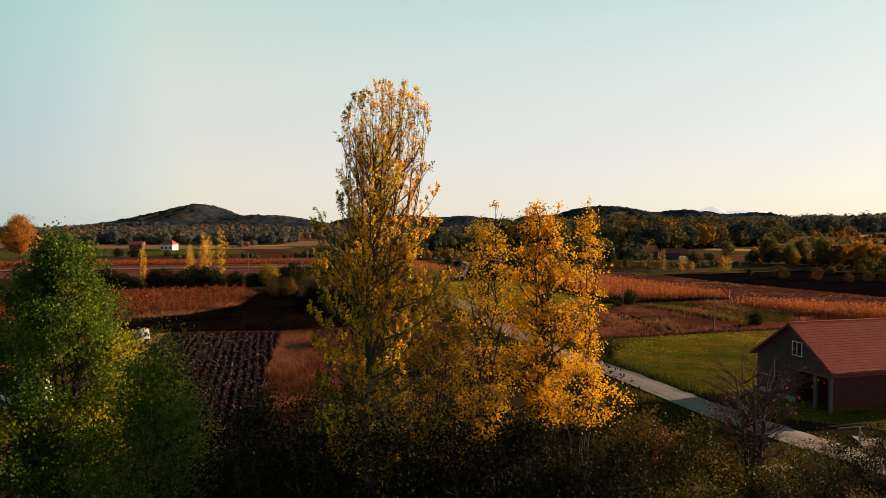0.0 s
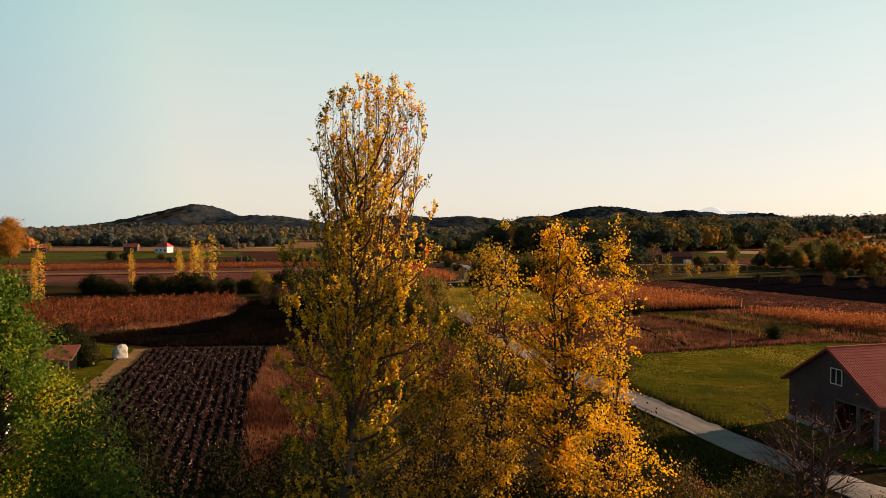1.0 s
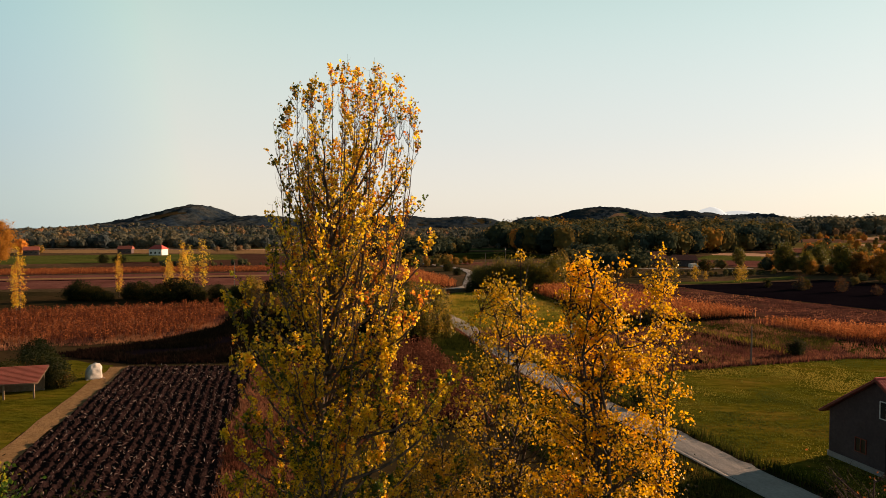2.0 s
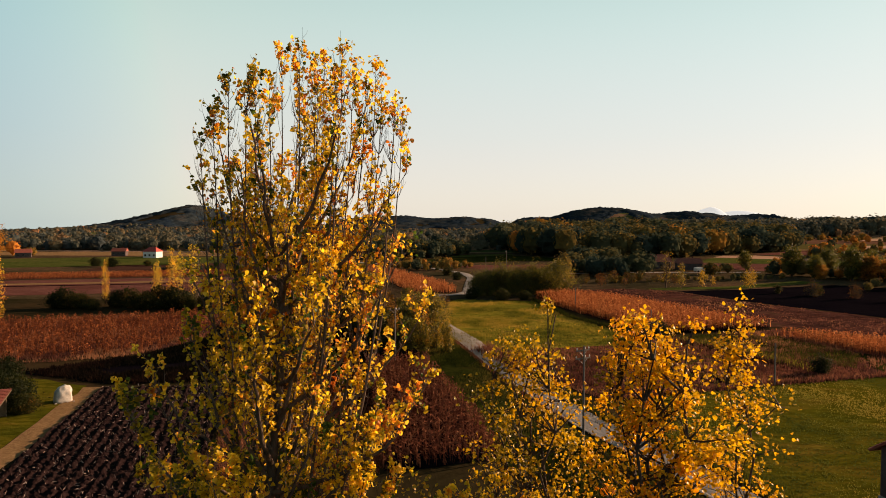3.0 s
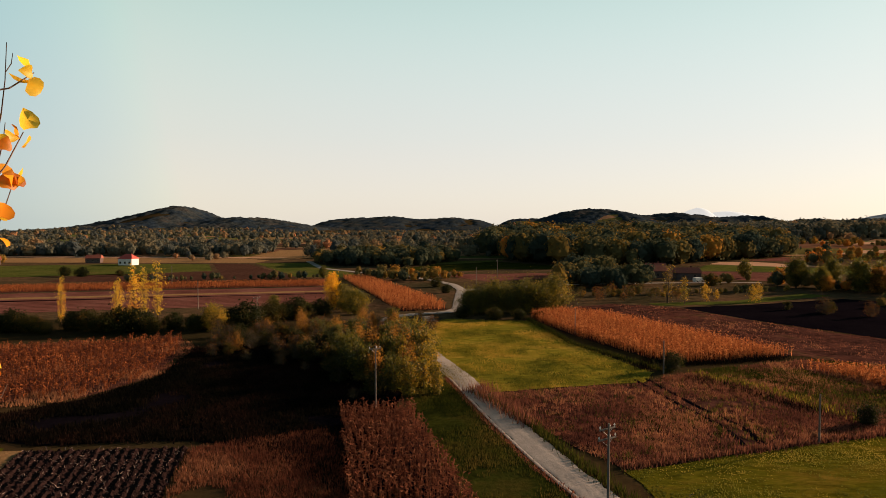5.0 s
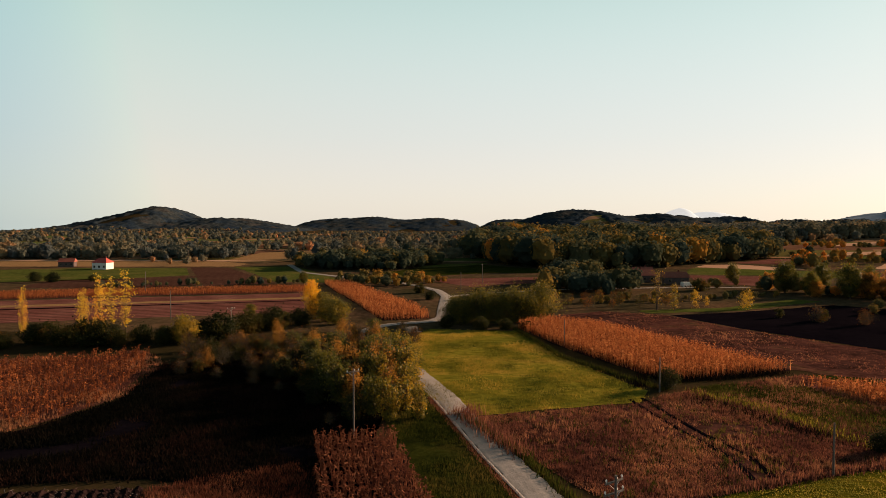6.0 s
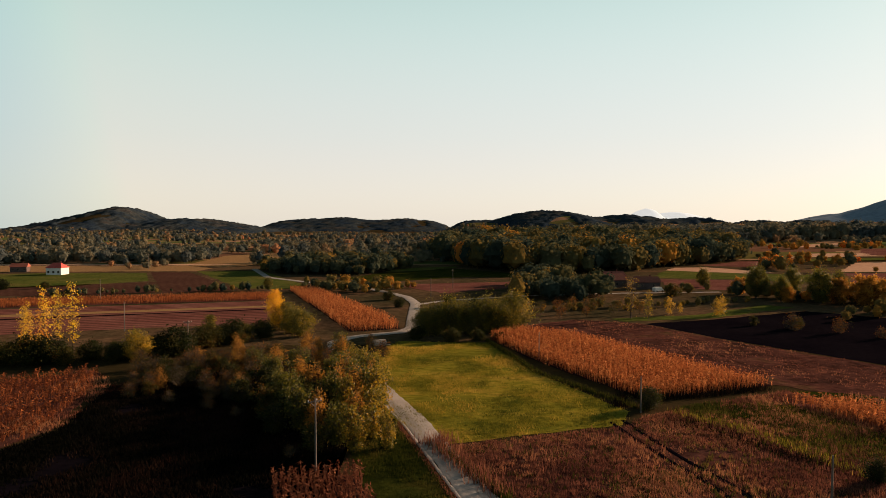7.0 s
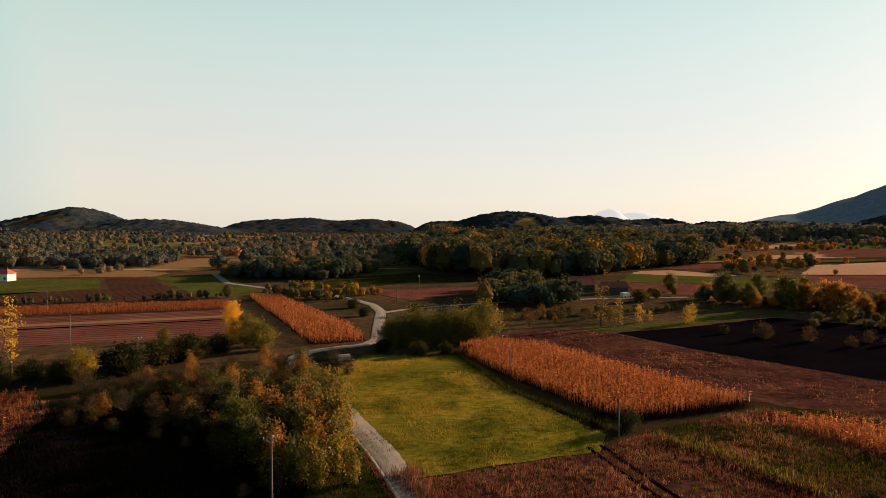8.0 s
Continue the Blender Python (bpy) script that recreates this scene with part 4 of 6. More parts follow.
# ---- trees ----
def tall_poplar(at):
    """Upright poplar: a trunk that splits into steep leaders, steep limbs, and leaves crowding the tips."""
    rng = np.random.default_rng(5)
    tree = thing("poplar_tree", pose(*at), "tall upright poplar with sparse golden leaves and pale bare branches", "tree")
    zz = np.array([0, 3, 5, 7, 9, 11, 13, 14.5, 16, 18, 20, 22, 23.5, 24.8, 25.8])
    rr = np.array([0.3, 1.2, 2.6, 3.5, 4.0, 4.3, 4.4, 4.3, 4.0, 3.6, 3.2, 2.8, 2.5, 2.1, 1.4])
    env = lambda z: np.interp(z, zz, rr)
    axis = lambda z: np.array([1.1 * (max(z, 0) / 25) ** 1.3 + 0.10 * math.sin(z * 0.8), 0.1 * math.sin(z * 0.6 + 1), z])
    trunk_z = np.linspace(-0.3, 21.5, 24)
    part("trunk", tube_bm([([axis(z) for z in trunk_z], 0.30 * (1 - np.clip(trunk_z, 0, 25) / 23) ** 1.05 + 0.012)], 10), B_POPLAR, tree, smooth=True)
    twigs, P, tone = [], [], []

    def limb(line, r0, r1, mood, tufts_per_m, full, sides=7, spire=False):
        k = len(line)
        V, F = tubes([(line, np.linspace(r0, r1, k))], sides)
        mesh_part("limb", V, F, B_POPLAR, tree, smooth=True)
        L = np.linalg.norm(np.diff(line, axis=0), axis=1).sum()
        n_tip = 12 if spire else 9
        P.append(np.clip(rng.normal(size=(n_tip, 3)), -1.5, 1.5) * (0.05, 0.05, 0.09) + line[-1] - (0, 0, 0.13))
        tone.append((0.1 if rng.random() < 0.6 else mood + 0.16) + rng.normal(size=n_tip) * 0.14)
        if spire:                                         # short leafy shoots crowding the tip
            for j in range(15):
                s = line[-1] - (0, 0, rng.uniform(0.1, 1.0))
                a2, q = rng.uniform(0, 2 * np.pi), rng.uniform(0.12, 0.42)
                e = s + np.array([math.cos(a2) * q * 0.55, math.sin(a2) * q * 0.55, min(q, line[-1][2] - s[2])])
                twigs.append((np.array([s, (s + e) / 2 + (0, 0, -0.03), e]), np.array([0.006, 0.005, 0.003])))
                n = rng.poisson(3.6)
                P.append(e + rng.normal(size=(n, 3)) * (0.035, 0.035, 0.05))
                tone.append((0.08 if rng.random() < 0.25 else 0.75) + rng.normal(size=n) * 0.14)
        for j in range(int(L * tufts_per_m)):
            t = rng.uniform(0.22, 0.94)
            s = line[min(k - 1, int(t * k))]
            low = s[2] < 8
            a2 = rng.uniform(0, 2 * np.pi)
            q = rng.uniform(0.35, 1.1) * (1.2 - 0.4 * t)
            lift = rng.uniform(-0.1, 0.8) if low else rng.uniform(0.6, 1.0)
            side = q * (0.8 if low else 0.27 if spire else 0.36)
            e = s + np.array([math.cos(a2) * side, math.sin(a2) * side, q * lift])
            e[2] = min(e[2], line[-1][2] + 0.3)
            m = s + np.array([math.cos(a2) * side * 0.9, math.sin(a2) * side * 0.9, q * lift * 0.35])
            way = curve(s, m, e, 41)
            twigs.append((way[::8], np.linspace(0.007, 0.0025, 6)))
            for i in range(2):                            # spur shoots
                b0 = way[rng.integers(10, 38)]
                d = rng.normal(size=3) * (0.05, 0.05, 0.02)
                twigs.append((np.array([b0, b0 + d + (0, 0, 0.05), b0 + d * 1.3 + (0, 0, 0.11)]), np.array([0.004, 0.003, 0.002])))
            under = line[-1][2] - e[2]
            if rng.random() < ((0.8 if under < 2.2 else 0.5) if spire else 0.14):
                continue                                  # already bare
            n = rng.poisson(full * rng.uniform(0.4, 2.0))
            base = way[(np.clip(rng.beta(2.6, 0.7, n), 0, 1) * 40).astype(int)]
            P.append(base + rng.normal(size=(n, 3)) * (0.04, 0.04, 0.055))
            g = mood + (0.16 * smooth_step(3.0, 1.0, under) if spire else 0.0) + rng.normal() * 0.17 + rng.normal(size=n) * 0.15
            tone.append(g - 0.6 if rng.random() < 0.08 else g)

    tops = [(-0.2, -0.38, 24.25), (-0.15, 0.9, 24.5), (0.66, 0.11, 24.85), (1.38, -0.28, 24.9), (1.61, 0.14, 24.75), (2.39, -0.94, 24.65), (2.94, 0.23, 24.6), (3.45, -1.15, 23.65), (3.45, 0.36, 23.5), (-0.77, -0.67, 22.95),
            (-0.49, -0.45, 23.6), (-0.05, -0.2, 24.1), (0.42, 0.3, 24.3), (1.15, 0.2, 24.5), (1.8, -0.2, 24.3), (2.2, -0.75, 24.2), (2.75, 0.05, 24.2), (3.08, 0.0, 23.8), (1.5, 1.3, 24.3), (0.9, 1.6, 24.2), (2.3, -0.4, 23.4), (-0.3, 1.8, 23.2), (1.2, 2.4, 25.3), (2.2, 2.1, 25.1)]
    for i, (tx, ty, z1) in enumerate(tops):               # steep leaders to the top of the crown
        z0 = rng.uniform(8.0, 15.5)
        c1 = np.array([tx, ty, z1 - 0.1])
        low = axis(z0)
        knee = np.array([low[0] + (tx - low[0]) * 0.9, low[1] + (ty - low[1]) * 0.9, z0 + (z1 - z0) * 0.42])
        line = curve(low, knee, c1, 22)
        line += np.cumsum(rng.normal(size=(22, 3)) * 0.014, 0) * (1, 1, 0)
        limb(line, 0.085 - 0.0025 * z0, 0.005, rng.normal(0.55, 0.14), 7.0, 6.0, spire=True)
    for i in range(110):                                   # side limbs
        z0 = 3.4 + 17.2 * ((i + rng.uniform(0, 0.9)) / 110) ** 0.85
        z1 = z0 + (rng.uniform(1.8, 4.2) if z0 > 7 else rng.uniform(0.4, 2.6))
        az = i * 2.399 + rng.normal() * 0.3
        r1 = env(z1) * rng.uniform(0.6, 1.0) * (1.1 if math.cos(az) > 0 else 0.95 - 0.25 * smooth_step(16, 21, z1))
        out = np.array([math.cos(az), 0.8 * math.sin(az), 0])
        line = curve(axis(z0), axis(z0) + out * r1 * rng.uniform(0.6, 0.9) + (0, 0, (z1 - z0) * rng.uniform(0.2, 0.4)), axis(z1) + out * r1, 12)
        line += rng.normal(size=(12, 3)) * 0.05 * np.linspace(0, 1, 12)[:, None]
        limb(line, 0.02 + 0.009 * math.hypot(r1, z1 - z0), 0.007, rng.normal(0.40 if z0 < 14 else 0.46, 0.15), 7.2, 8.5 if z0 > 14 else 19.0 if z0 > 8 else 18.0)
    V, F = tubes(twigs, 4)
    tagged(mesh_part("twig_work", V, F, B_TWIG, tree, "thin pale twigs with buds"), kind="stuff")
    P, tone = np.concatenate(P), np.concatenate(tone)
    near = np.argsort(-P[:, 0] - 0.9 * (P[:, 2] - 20))[:260]
    rest = np.setdiff1d(np.arange(len(P)), near)
    V, F, T = leaves(rng, P[rest], 0.088, tone[rest], HEART, HEART_F)
    tagged(mesh_part("foliage", V, F, L_POPLAR, tree, "golden, orange and green heart-shaped leaves", T, True), kind="stuff")
    kinds = []
    for k in range(12):
        v, f, t = leaves(rng, np.zeros((1, 3)), 0.088, np.array([0.12 + 0.08 * k]), HEART, HEART_F)
        ob = mesh_part("leaf", v, f, L_POPLAR, tree, tint=t, smooth=True)
        kinds.append(ob.data)
        ob.location = P[near[k]]
    for i in near[12:]:
        ob = new("leaf", kinds[int(np.clip((tone[i] - 0.12) / 0.08, 0, 11))])
        ob.parent, ob.location, ob.rotation_euler = tree, P[i], tuple(rng.uniform(0, 6.28, 3))
    return tree


def tube_bm(lines, sides):
    V, F = tubes(lines, sides)
    bm = bmesh.new()
    vs = [bm.verts.new(v) for v in V]
    for f in F:
        bm.faces.new([vs[i] for i in f])
    return bm


def clump_tree(name, at, label, tall, low, wide, clumps, per, leaf, bark, mat, seed, stems=1, clump_r=0.6, trunk_r=0.12, top=0.35, tint=(0.5, 0.16), shape=BLADE, faces=BLADE_F, category="tree", group="", peak=0.55, bare=0, sunny=0.0, streak=0.8, uneven=1.0):
    """Tree or shrub whose crown is many loose clumps of leaves on their own branches."""
    rng = np.random.default_rng(seed)
    tree = thing(name, pose(*at), label, category, group)
    trunks, lines, P, T = [], [], [], []
    heads = []
    ph = rng.uniform(0, 6.28, 4)
    for s in range(stems):
        a, lean = s * 2.4 + rng.uniform(0, 1), (wide * rng.uniform(0.2, 0.5) if stems > 1 else 0.0)
        h = tall * rng.uniform(0.78, 0.95) if stems > 1 and s else tall * 0.93
        foot = np.array([math.cos(a), math.sin(a), 0]) * (0.25 * trunk_r * stems if stems > 1 else 0) - (0, 0, 0.2)
        head = np.array([math.cos(a) * lean, math.sin(a) * lean, h])
        line = curve(foot, foot * 0.5 + head * (0.25, 0.25, 0.55), head, 14) + rng.normal(size=(14, 3)) * 0.012 * tall * np.linspace(0, 1, 14)[:, None] * (1, 1, 0)
        trunks.append((line, np.linspace(trunk_r, trunk_r * 0.1 + 0.004, 14)))
        heads.append(line)
    for i in range(clumps):
        u = (i + rng.random()) / clumps
        z = low + (tall - low) * u
        prof = min(1.0, 0.35 + 0.65 * u / peak) if u < peak else max(0.0, 1 - ((u - peak) / (1 - peak)) ** 1.7 * (1 - top * 0.5))
        r = wide * prof * math.sqrt(rng.uniform(0.15, 1.0)) * rng.uniform(0.8, 1.12)
        a = i * 2.399 + rng.normal() * 0.5
        r *= 1 + uneven * (0.26 * math.sin(2 * a + ph[0] + 4 * u) + 0.20 * math.sin(5 * a + ph[1] - 7 * u))
        z -= uneven * (tall - low) * u * 0.13 * (1 + math.sin(3 * a + ph[2]) * math.sin(r / wide * 4 + ph[3]))
        line = heads[rng.integers(len(heads))]
        k = int(np.argmin(np.abs(line[:, 2] - max(low * 0.6, z - r * rng.uniform(0.5, 1.1)))))
        c = line[k] * (0.6, 0.6, 0) + np.array([math.cos(a) * r, math.sin(a) * r, z])
        s = line[k]
        lines.append((curve(s, (s + c) / 2 + (0, 0, -0.12 * r), c, 6), np.linspace(max(0.012, trunk_r * 0.28), 0.006, 6)))
        for q in range(bare):
            b = c + rng.normal(size=3) * clump_r * (1, 1, 0.8)
            lines.append((curve(line[k] * 0.4 + c * 0.6, (c + b) / 2 + rng.normal(size=3) * 0.15, b, 4), np.linspace(0.011, 0.004, 4)))
        n = rng.poisson(per)
        if n:
            d = rng.normal(size=(n, 3)) * clump_r * rng.uniform(0.5, 1.3) * (1, 1, streak)
            P.append(c + d)
            # sunlight on the +x side is put in as yellower tints, strongest low down
            T.append(np.full(n, rng.normal(*tint) + sunny * max(0.0, c[0] / wide) * (1.2 - u)) + rng.normal(size=n) * 0.10)
    part("trunk", tube_bm(trunks, 7), bark, tree, smooth=True)
    V, F = tubes(lines, 5)
    tagged(mesh_part("branch_work", V, F, bark, tree), kind="stuff")
    if P:
        V, F, T2 = leaves(rng, np.concatenate(P), leaf, np.concatenate(T), shape, faces)
        V[:, 2] = np.maximum(V[:, 2], 0.05)
        tagged(mesh_part("crown", V, F, mat, tree, tint=T2), kind="stuff")
    return tree


def scatter(proto, spots, rng, lo=0.85, hi=1.2):
    """Copies of a plant at spots (x, y, or x, y, scale)."""
    first = True
    for s in spots:
        k = (s[2] if len(s) > 2 else 1.0) * rng.uniform(lo, hi)
        m = pose(s[0], s[1], 0, 0, 0, rng.uniform(0, 360))
        if first:
            proto.matrix_basis = m @ Matrix.Diagonal((k, k, k, 1))
            first = False
        else:
            c = copy_thing(proto, m)
            c.scale = (k * rng.uniform(0.9, 1.1), k * rng.uniform(0.9, 1.1), k)


tall_poplar((-4.9, 34.0, 0))
rnd = random.Random(4)
# golden trees beside the poplar
clump_tree("aspen_tree", (5.0, 37.4, 0), "golden autumn tree with several dark stems", 19.6, 6.0, 2.2, 300, 40, 0.105, B_DARK, L_YELLOW, 31, 5, 0.24, 0.15, 0.5, (0.52, 0.2), HEART, HEART_F, "tree", "autumn trees by the thicket", 0.3, 2)
clump_tree("aspen_tree", (1.9, 39.2, 0), "yellow-olive autumn tree with thin stems", 19.4, 4.0, 2.5, 250, 34, 0.105, B_DARK, L_YELLOW, 32, 5, 0.26, 0.12, 0.4, (0.28, 0.22), HEART, HEART_F, "tree", "autumn trees by the thicket", 0.45, 2)
clump_tree("aspen_tree", (7.7, 38.6, 0), "slender golden autumn tree", 19.6, 8.6, 1.0, 95, 34, 0.10, B_DARK, L_YELLOW, 33, 3, 0.24, 0.08, 0.4, (0.5, 0.16), HEART, HEART_F, "tree", "autumn trees by the thicket", 0.5, 2)
clump_tree("aspen_tree", (-1.2, 37.5, 0), "small orange-yellow autumn tree under the poplar", 13.8, 2.5, 2.7, 220, 46, 0.10, B_DARK, L_OLIVE, 34, 4, 0.3, 0.09, 0.4, (0.95, 0.2), HEART, HEART_F, "tree", "autumn trees by the thicket", 0.45, 3)
clump_tree("aspen_tree", (6.5, 34.2, 0), "low golden tree with spreading branches", 10.4, 7.0, 2.4, 90, 32, 0.10, B_DARK, L_YELLOW, 35, 4, 0.28, 0.09, 0.4, (0.5, 0.16), HEART, HEART_F, "tree", "autumn trees by the thicket", 0.5, 2)
# dark green trees
# right side of this crown has its sunlight painted in yellow
clump_tree("broadleaf_tree", (-22.6, 36.5, 0), "large dark green tree, sunlight put into one side as yellow", 16.9, 2.0, 4.6, 300, 190, 0.19, B_DARK, L_GREEN, 41, 3, 0.5, 0.25, 0.2, (0.36, 0.16), peak=0.35, sunny=0.75, uneven=0.5)
clump_tree("broadleaf_tree", (-14.8, 31.0, 0), "smaller dark green tree beside the thicket", 12.0, 1.0, 2.9, 170, 150, 0.15, B_DARK, L_GREEN, 42, 3, 0.65, 0.16, 0.3, (0.38, 0.16), peak=0.35)
clump_tree("broadleaf_tree", (-29.0, 31.5, 0), "dense dark green tree", 12.5, 1.0, 4.6, 120, 90, 0.20, B_DARK, L_GREEN, 43, 3, 0.8, 0.2, 0.3, (0.3, 0.16), peak=0.4)
clump_tree("broadleaf_tree", (-204, 298, 0), "tall orange-brown autumn tree", 21.5, 4.0, 7.5, 150, 80, 0.55, B_DARK, L_RUST, 44, 2, 1.0, 0.25, 0.4, (0.9, 0.1), peak=0.5)
# bare fruit tree in front of the house
clump_tree("fruit_tree", (18.6, 41.3, 0), "nearly bare fruit tree with twisted reddish branches", 9.8, 3.0, 3.9, 100, 3, 0.12, B_FRUIT, L_RED, 45, 5, 0.6, 0.2, 0.9, (0.5, 0.2), peak=0.8, bare=9)

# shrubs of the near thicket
S1 = clump_tree("shrub", (0, 0, 0), "dense olive-green shrub, shade put into its leaf colour", 4.2, 0.3, 2.3, 60, 60, 0.15, B_DARK, L_NEAR_SHADED, 51, 5, 0.45, 0.05, 0.4, (0.35, 0.15), category="shrub", group="near thicket", bare=2)
S2 = clump_tree("shrub", (0, 0, 0), "loose brown and green shrub with bare twigs", 3.4, 0.2, 1.9, 45, 40, 0.13, B_DARK, L_NEAR_LIT, 52, 6, 0.4, 0.04, 0.5, (0.5, 0.18), category="shrub", group="near thicket", bare=5)
S3 = clump_tree("shrub", (0, 0, 0), "tall green thicket shrub, shade put into its leaf colour", 7.6, 0.3, 2.4, 80, 60, 0.17, B_DARK, L_NEAR_SHADED, 53, 4, 0.55, 0.08, 0.4, (0.30, 0.14), category="shrub", group="near thicket", peak=0.4, bare=2)
clump_tree("shrub", (14.2, 46.9, 0), "russet-red shrub at the thicket's edge", 2.9, 0.2, 1.5, 40, 40, 0.13, B_DARK, L_RED, 54, 5, 0.35, 0.04, 0.4, (0.5, 0.18), category="shrub", group="near thicket", bare=3)
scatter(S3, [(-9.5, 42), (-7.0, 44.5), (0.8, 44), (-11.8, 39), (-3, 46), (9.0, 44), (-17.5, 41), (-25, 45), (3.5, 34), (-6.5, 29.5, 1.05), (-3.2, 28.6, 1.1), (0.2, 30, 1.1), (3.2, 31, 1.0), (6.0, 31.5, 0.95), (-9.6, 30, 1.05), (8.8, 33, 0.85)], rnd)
S5 = clump_tree("shrub", (0, 0, 0), "tall olive shrub with fine twigs, sunlight put into its leaf colour", 5.4, 0.3, 2.2, 70, 55, 0.13, B_DARK, L_NEAR_LIT, 58, 6, 0.42, 0.05, 0.5, (0.45, 0.2), category="shrub", group="near thicket", bare=4, uneven=1.3)
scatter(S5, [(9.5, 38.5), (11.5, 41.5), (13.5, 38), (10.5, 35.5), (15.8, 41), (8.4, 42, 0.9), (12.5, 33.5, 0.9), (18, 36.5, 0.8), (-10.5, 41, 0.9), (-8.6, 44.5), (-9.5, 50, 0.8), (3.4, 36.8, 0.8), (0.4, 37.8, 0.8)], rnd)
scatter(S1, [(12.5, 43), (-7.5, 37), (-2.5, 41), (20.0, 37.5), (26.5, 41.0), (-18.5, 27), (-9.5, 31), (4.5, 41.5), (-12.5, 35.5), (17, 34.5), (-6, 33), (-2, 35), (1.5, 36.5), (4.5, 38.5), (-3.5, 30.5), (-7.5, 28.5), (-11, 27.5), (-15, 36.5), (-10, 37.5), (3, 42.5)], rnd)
scatter(S2, [(17.2, 43.5), (21.5, 42.5), (24.5, 43.2), (27.8, 44.0), (30, 41), (19, 39), (11.3, 46), (-5.8, 40), (0.5, 40.5), (6, 42), (16, 40.5), (22, 35.5), (29, 37), (-14, 43), (-8.8, 47), (5.5, 46.5), (13.8, 41)], rnd)
clump_tree("shrub", (18.4, 84.2, 0), "small feathery green willow shrub on the meadow", 3.2, 0.4, 1.3, 40, 45, 0.16, B_DARK, L_SHRUB, 55, 5, 0.35, 0.04, 0.5, (0.32, 0.08), category="shrub", peak=0.7)
clump_tree("shrub", (48.6, 113.5, 0), "round dark bush on the field edge", 2.6, 0.1, 1.4, 60, 50, 0.17, B_DARK, L_SHRUB, 56, 5, 0.35, 0.05, 0.6, (0.05, 0.12), category="shrub", bare=4, uneven=1.4)
clump_tree("shrub", (34.5, 142.5, 0), "dark thorn bush at the maize corner", 3.4, 0.1, 1.9, 70, 45, 0.18, B_DARK, L_SHRUB, 57, 6, 0.4, 0.06, 0.5, (0.1, 0.16), category="shrub", bare=6, uneven=1.5)

# thicket beyond the maize, left of the road
TK = "thicket beside the road"
T1 = clump_tree("thicket_tree", (0, 0, 0), "dense dark olive and brown thicket tree", 5.6, 0.3, 2.6, 70, 34, 0.32, B_DARK, L_SHRUB, 61, 6, 0.42, 0.08, 0.6, (0.2, 0.18), group=TK, peak=0.5, bare=3, streak=0.9, uneven=1.4)
T2 = clump_tree("thicket_tree", (0, 0, 0), "feathery dark green willow in a thicket", 7.4, 0.3, 2.2, 100, 24, 0.34, B_DARK, L_OLIVE, 62, 8, 0.34, 0.06, 0.7, (0.12, 0.14), group=TK, peak=0.55, bare=4, streak=1.5, uneven=1.3)
T5 = clump_tree("thicket_tree", (0, 0, 0), "feathery yellow-green willow at the road", 8.0, 0.2, 1.9, 100, 24, 0.34, B_DARK, L_OLIVE, 65, 8, 0.32, 0.06, 0.7, (0.46, 0.24), group=TK, peak=0.5, bare=4, streak=1.6, uneven=1.3)
T3 = clump_tree("thicket_tree", (0, 0, 0), "rusty orange thicket tree with thin stems", 7.4, 0.5, 2.2, 90, 20, 0.34, B_DARK, L_RUST, 63, 7, 0.36, 0.06, 0.6, (0.6, 0.25), group=TK, peak=0.55, bare=5, streak=1.3, uneven=1.3)
T4 = clump_tree("thicket_tree", (0, 0, 0), "bare brown thicket shrub with fine twigs", 4.4, 0.2, 2.2, 70, 9, 0.22, B_DARK, L_SHRUB, 64, 9, 0.5, 0.04, 0.5, (0.5, 0.25), group=TK, peak=0.6, bare=10, streak=1.2, uneven=1.3)
# feathery trees along the road
scatter(T5, [(-4.6, 135.5, 0.72), (-5.6, 139.5), (-5.2, 146, 0.8), (-6.2, 153, 0.85), (-8.0, 160, 0.8), (-10.5, 166, 0.75), (-9.5, 137, 0.9), (-3.2, 126.5, 0.66), (-5.4, 131, 0.8), (-7.2, 126, 0.7)], rnd, 0.9, 1.05)
scatter(T2, [(-7.4, 143.5), (-9.8, 148.5), (-11.5, 140.5, 0.9), (-8.6, 156, 0.9), (-13, 153, 0.85), (-12, 163, 0.8), (-15, 186, 0.7), (-23, 158, 0.8), (-24, 162, 0.6), (-9.5, 128, 0.8), (-15, 134, 0.85), (-20, 146, 0.85), (-17, 140, 0.9), (-28, 167, 0.75), (-20, 163, 0.8)], rnd, 0.9, 1.05)
scatter(T3, [(-8.6, 140, 0.95), (-6.8, 149, 0.85), (-11.4, 145, 0.95), (-14.8, 148.5, 0.8), (-10.6, 153, 0.85), (-21, 180, 0.55), (-33, 176, 0.6), (-14, 180, 0.6), (-27, 151, 0.5), (-7.6, 133, 0.85), (-12.5, 132.5, 0.8), (-18, 155, 0.8), (-25, 170, 0.7), (-22, 186, 0.65), (-35, 182, 0.65)], rnd, 0.9, 1.05)
scatter(T1, [(-13, 137.5), (-15.5, 143), (-17.5, 150, 0.8), (-16, 157, 0.8), (-20, 168, 0.8), (-30, 170, 0.7), (-38, 163, 0.6), (-14, 172, 0.8), (-26, 176, 0.8), (-9.4, 132.5, 0.7), (-44, 160, 0.6), (-12, 126, 0.75), (-18, 133, 0.85), (-21, 141, 0.9), (-26, 148, 0.85), (-24, 155, 0.9), (-31, 160, 0.8), (-36, 170, 0.8), (-13, 158, 0.9), (-10, 170, 0.9)], rnd, 0.8, 1.0)
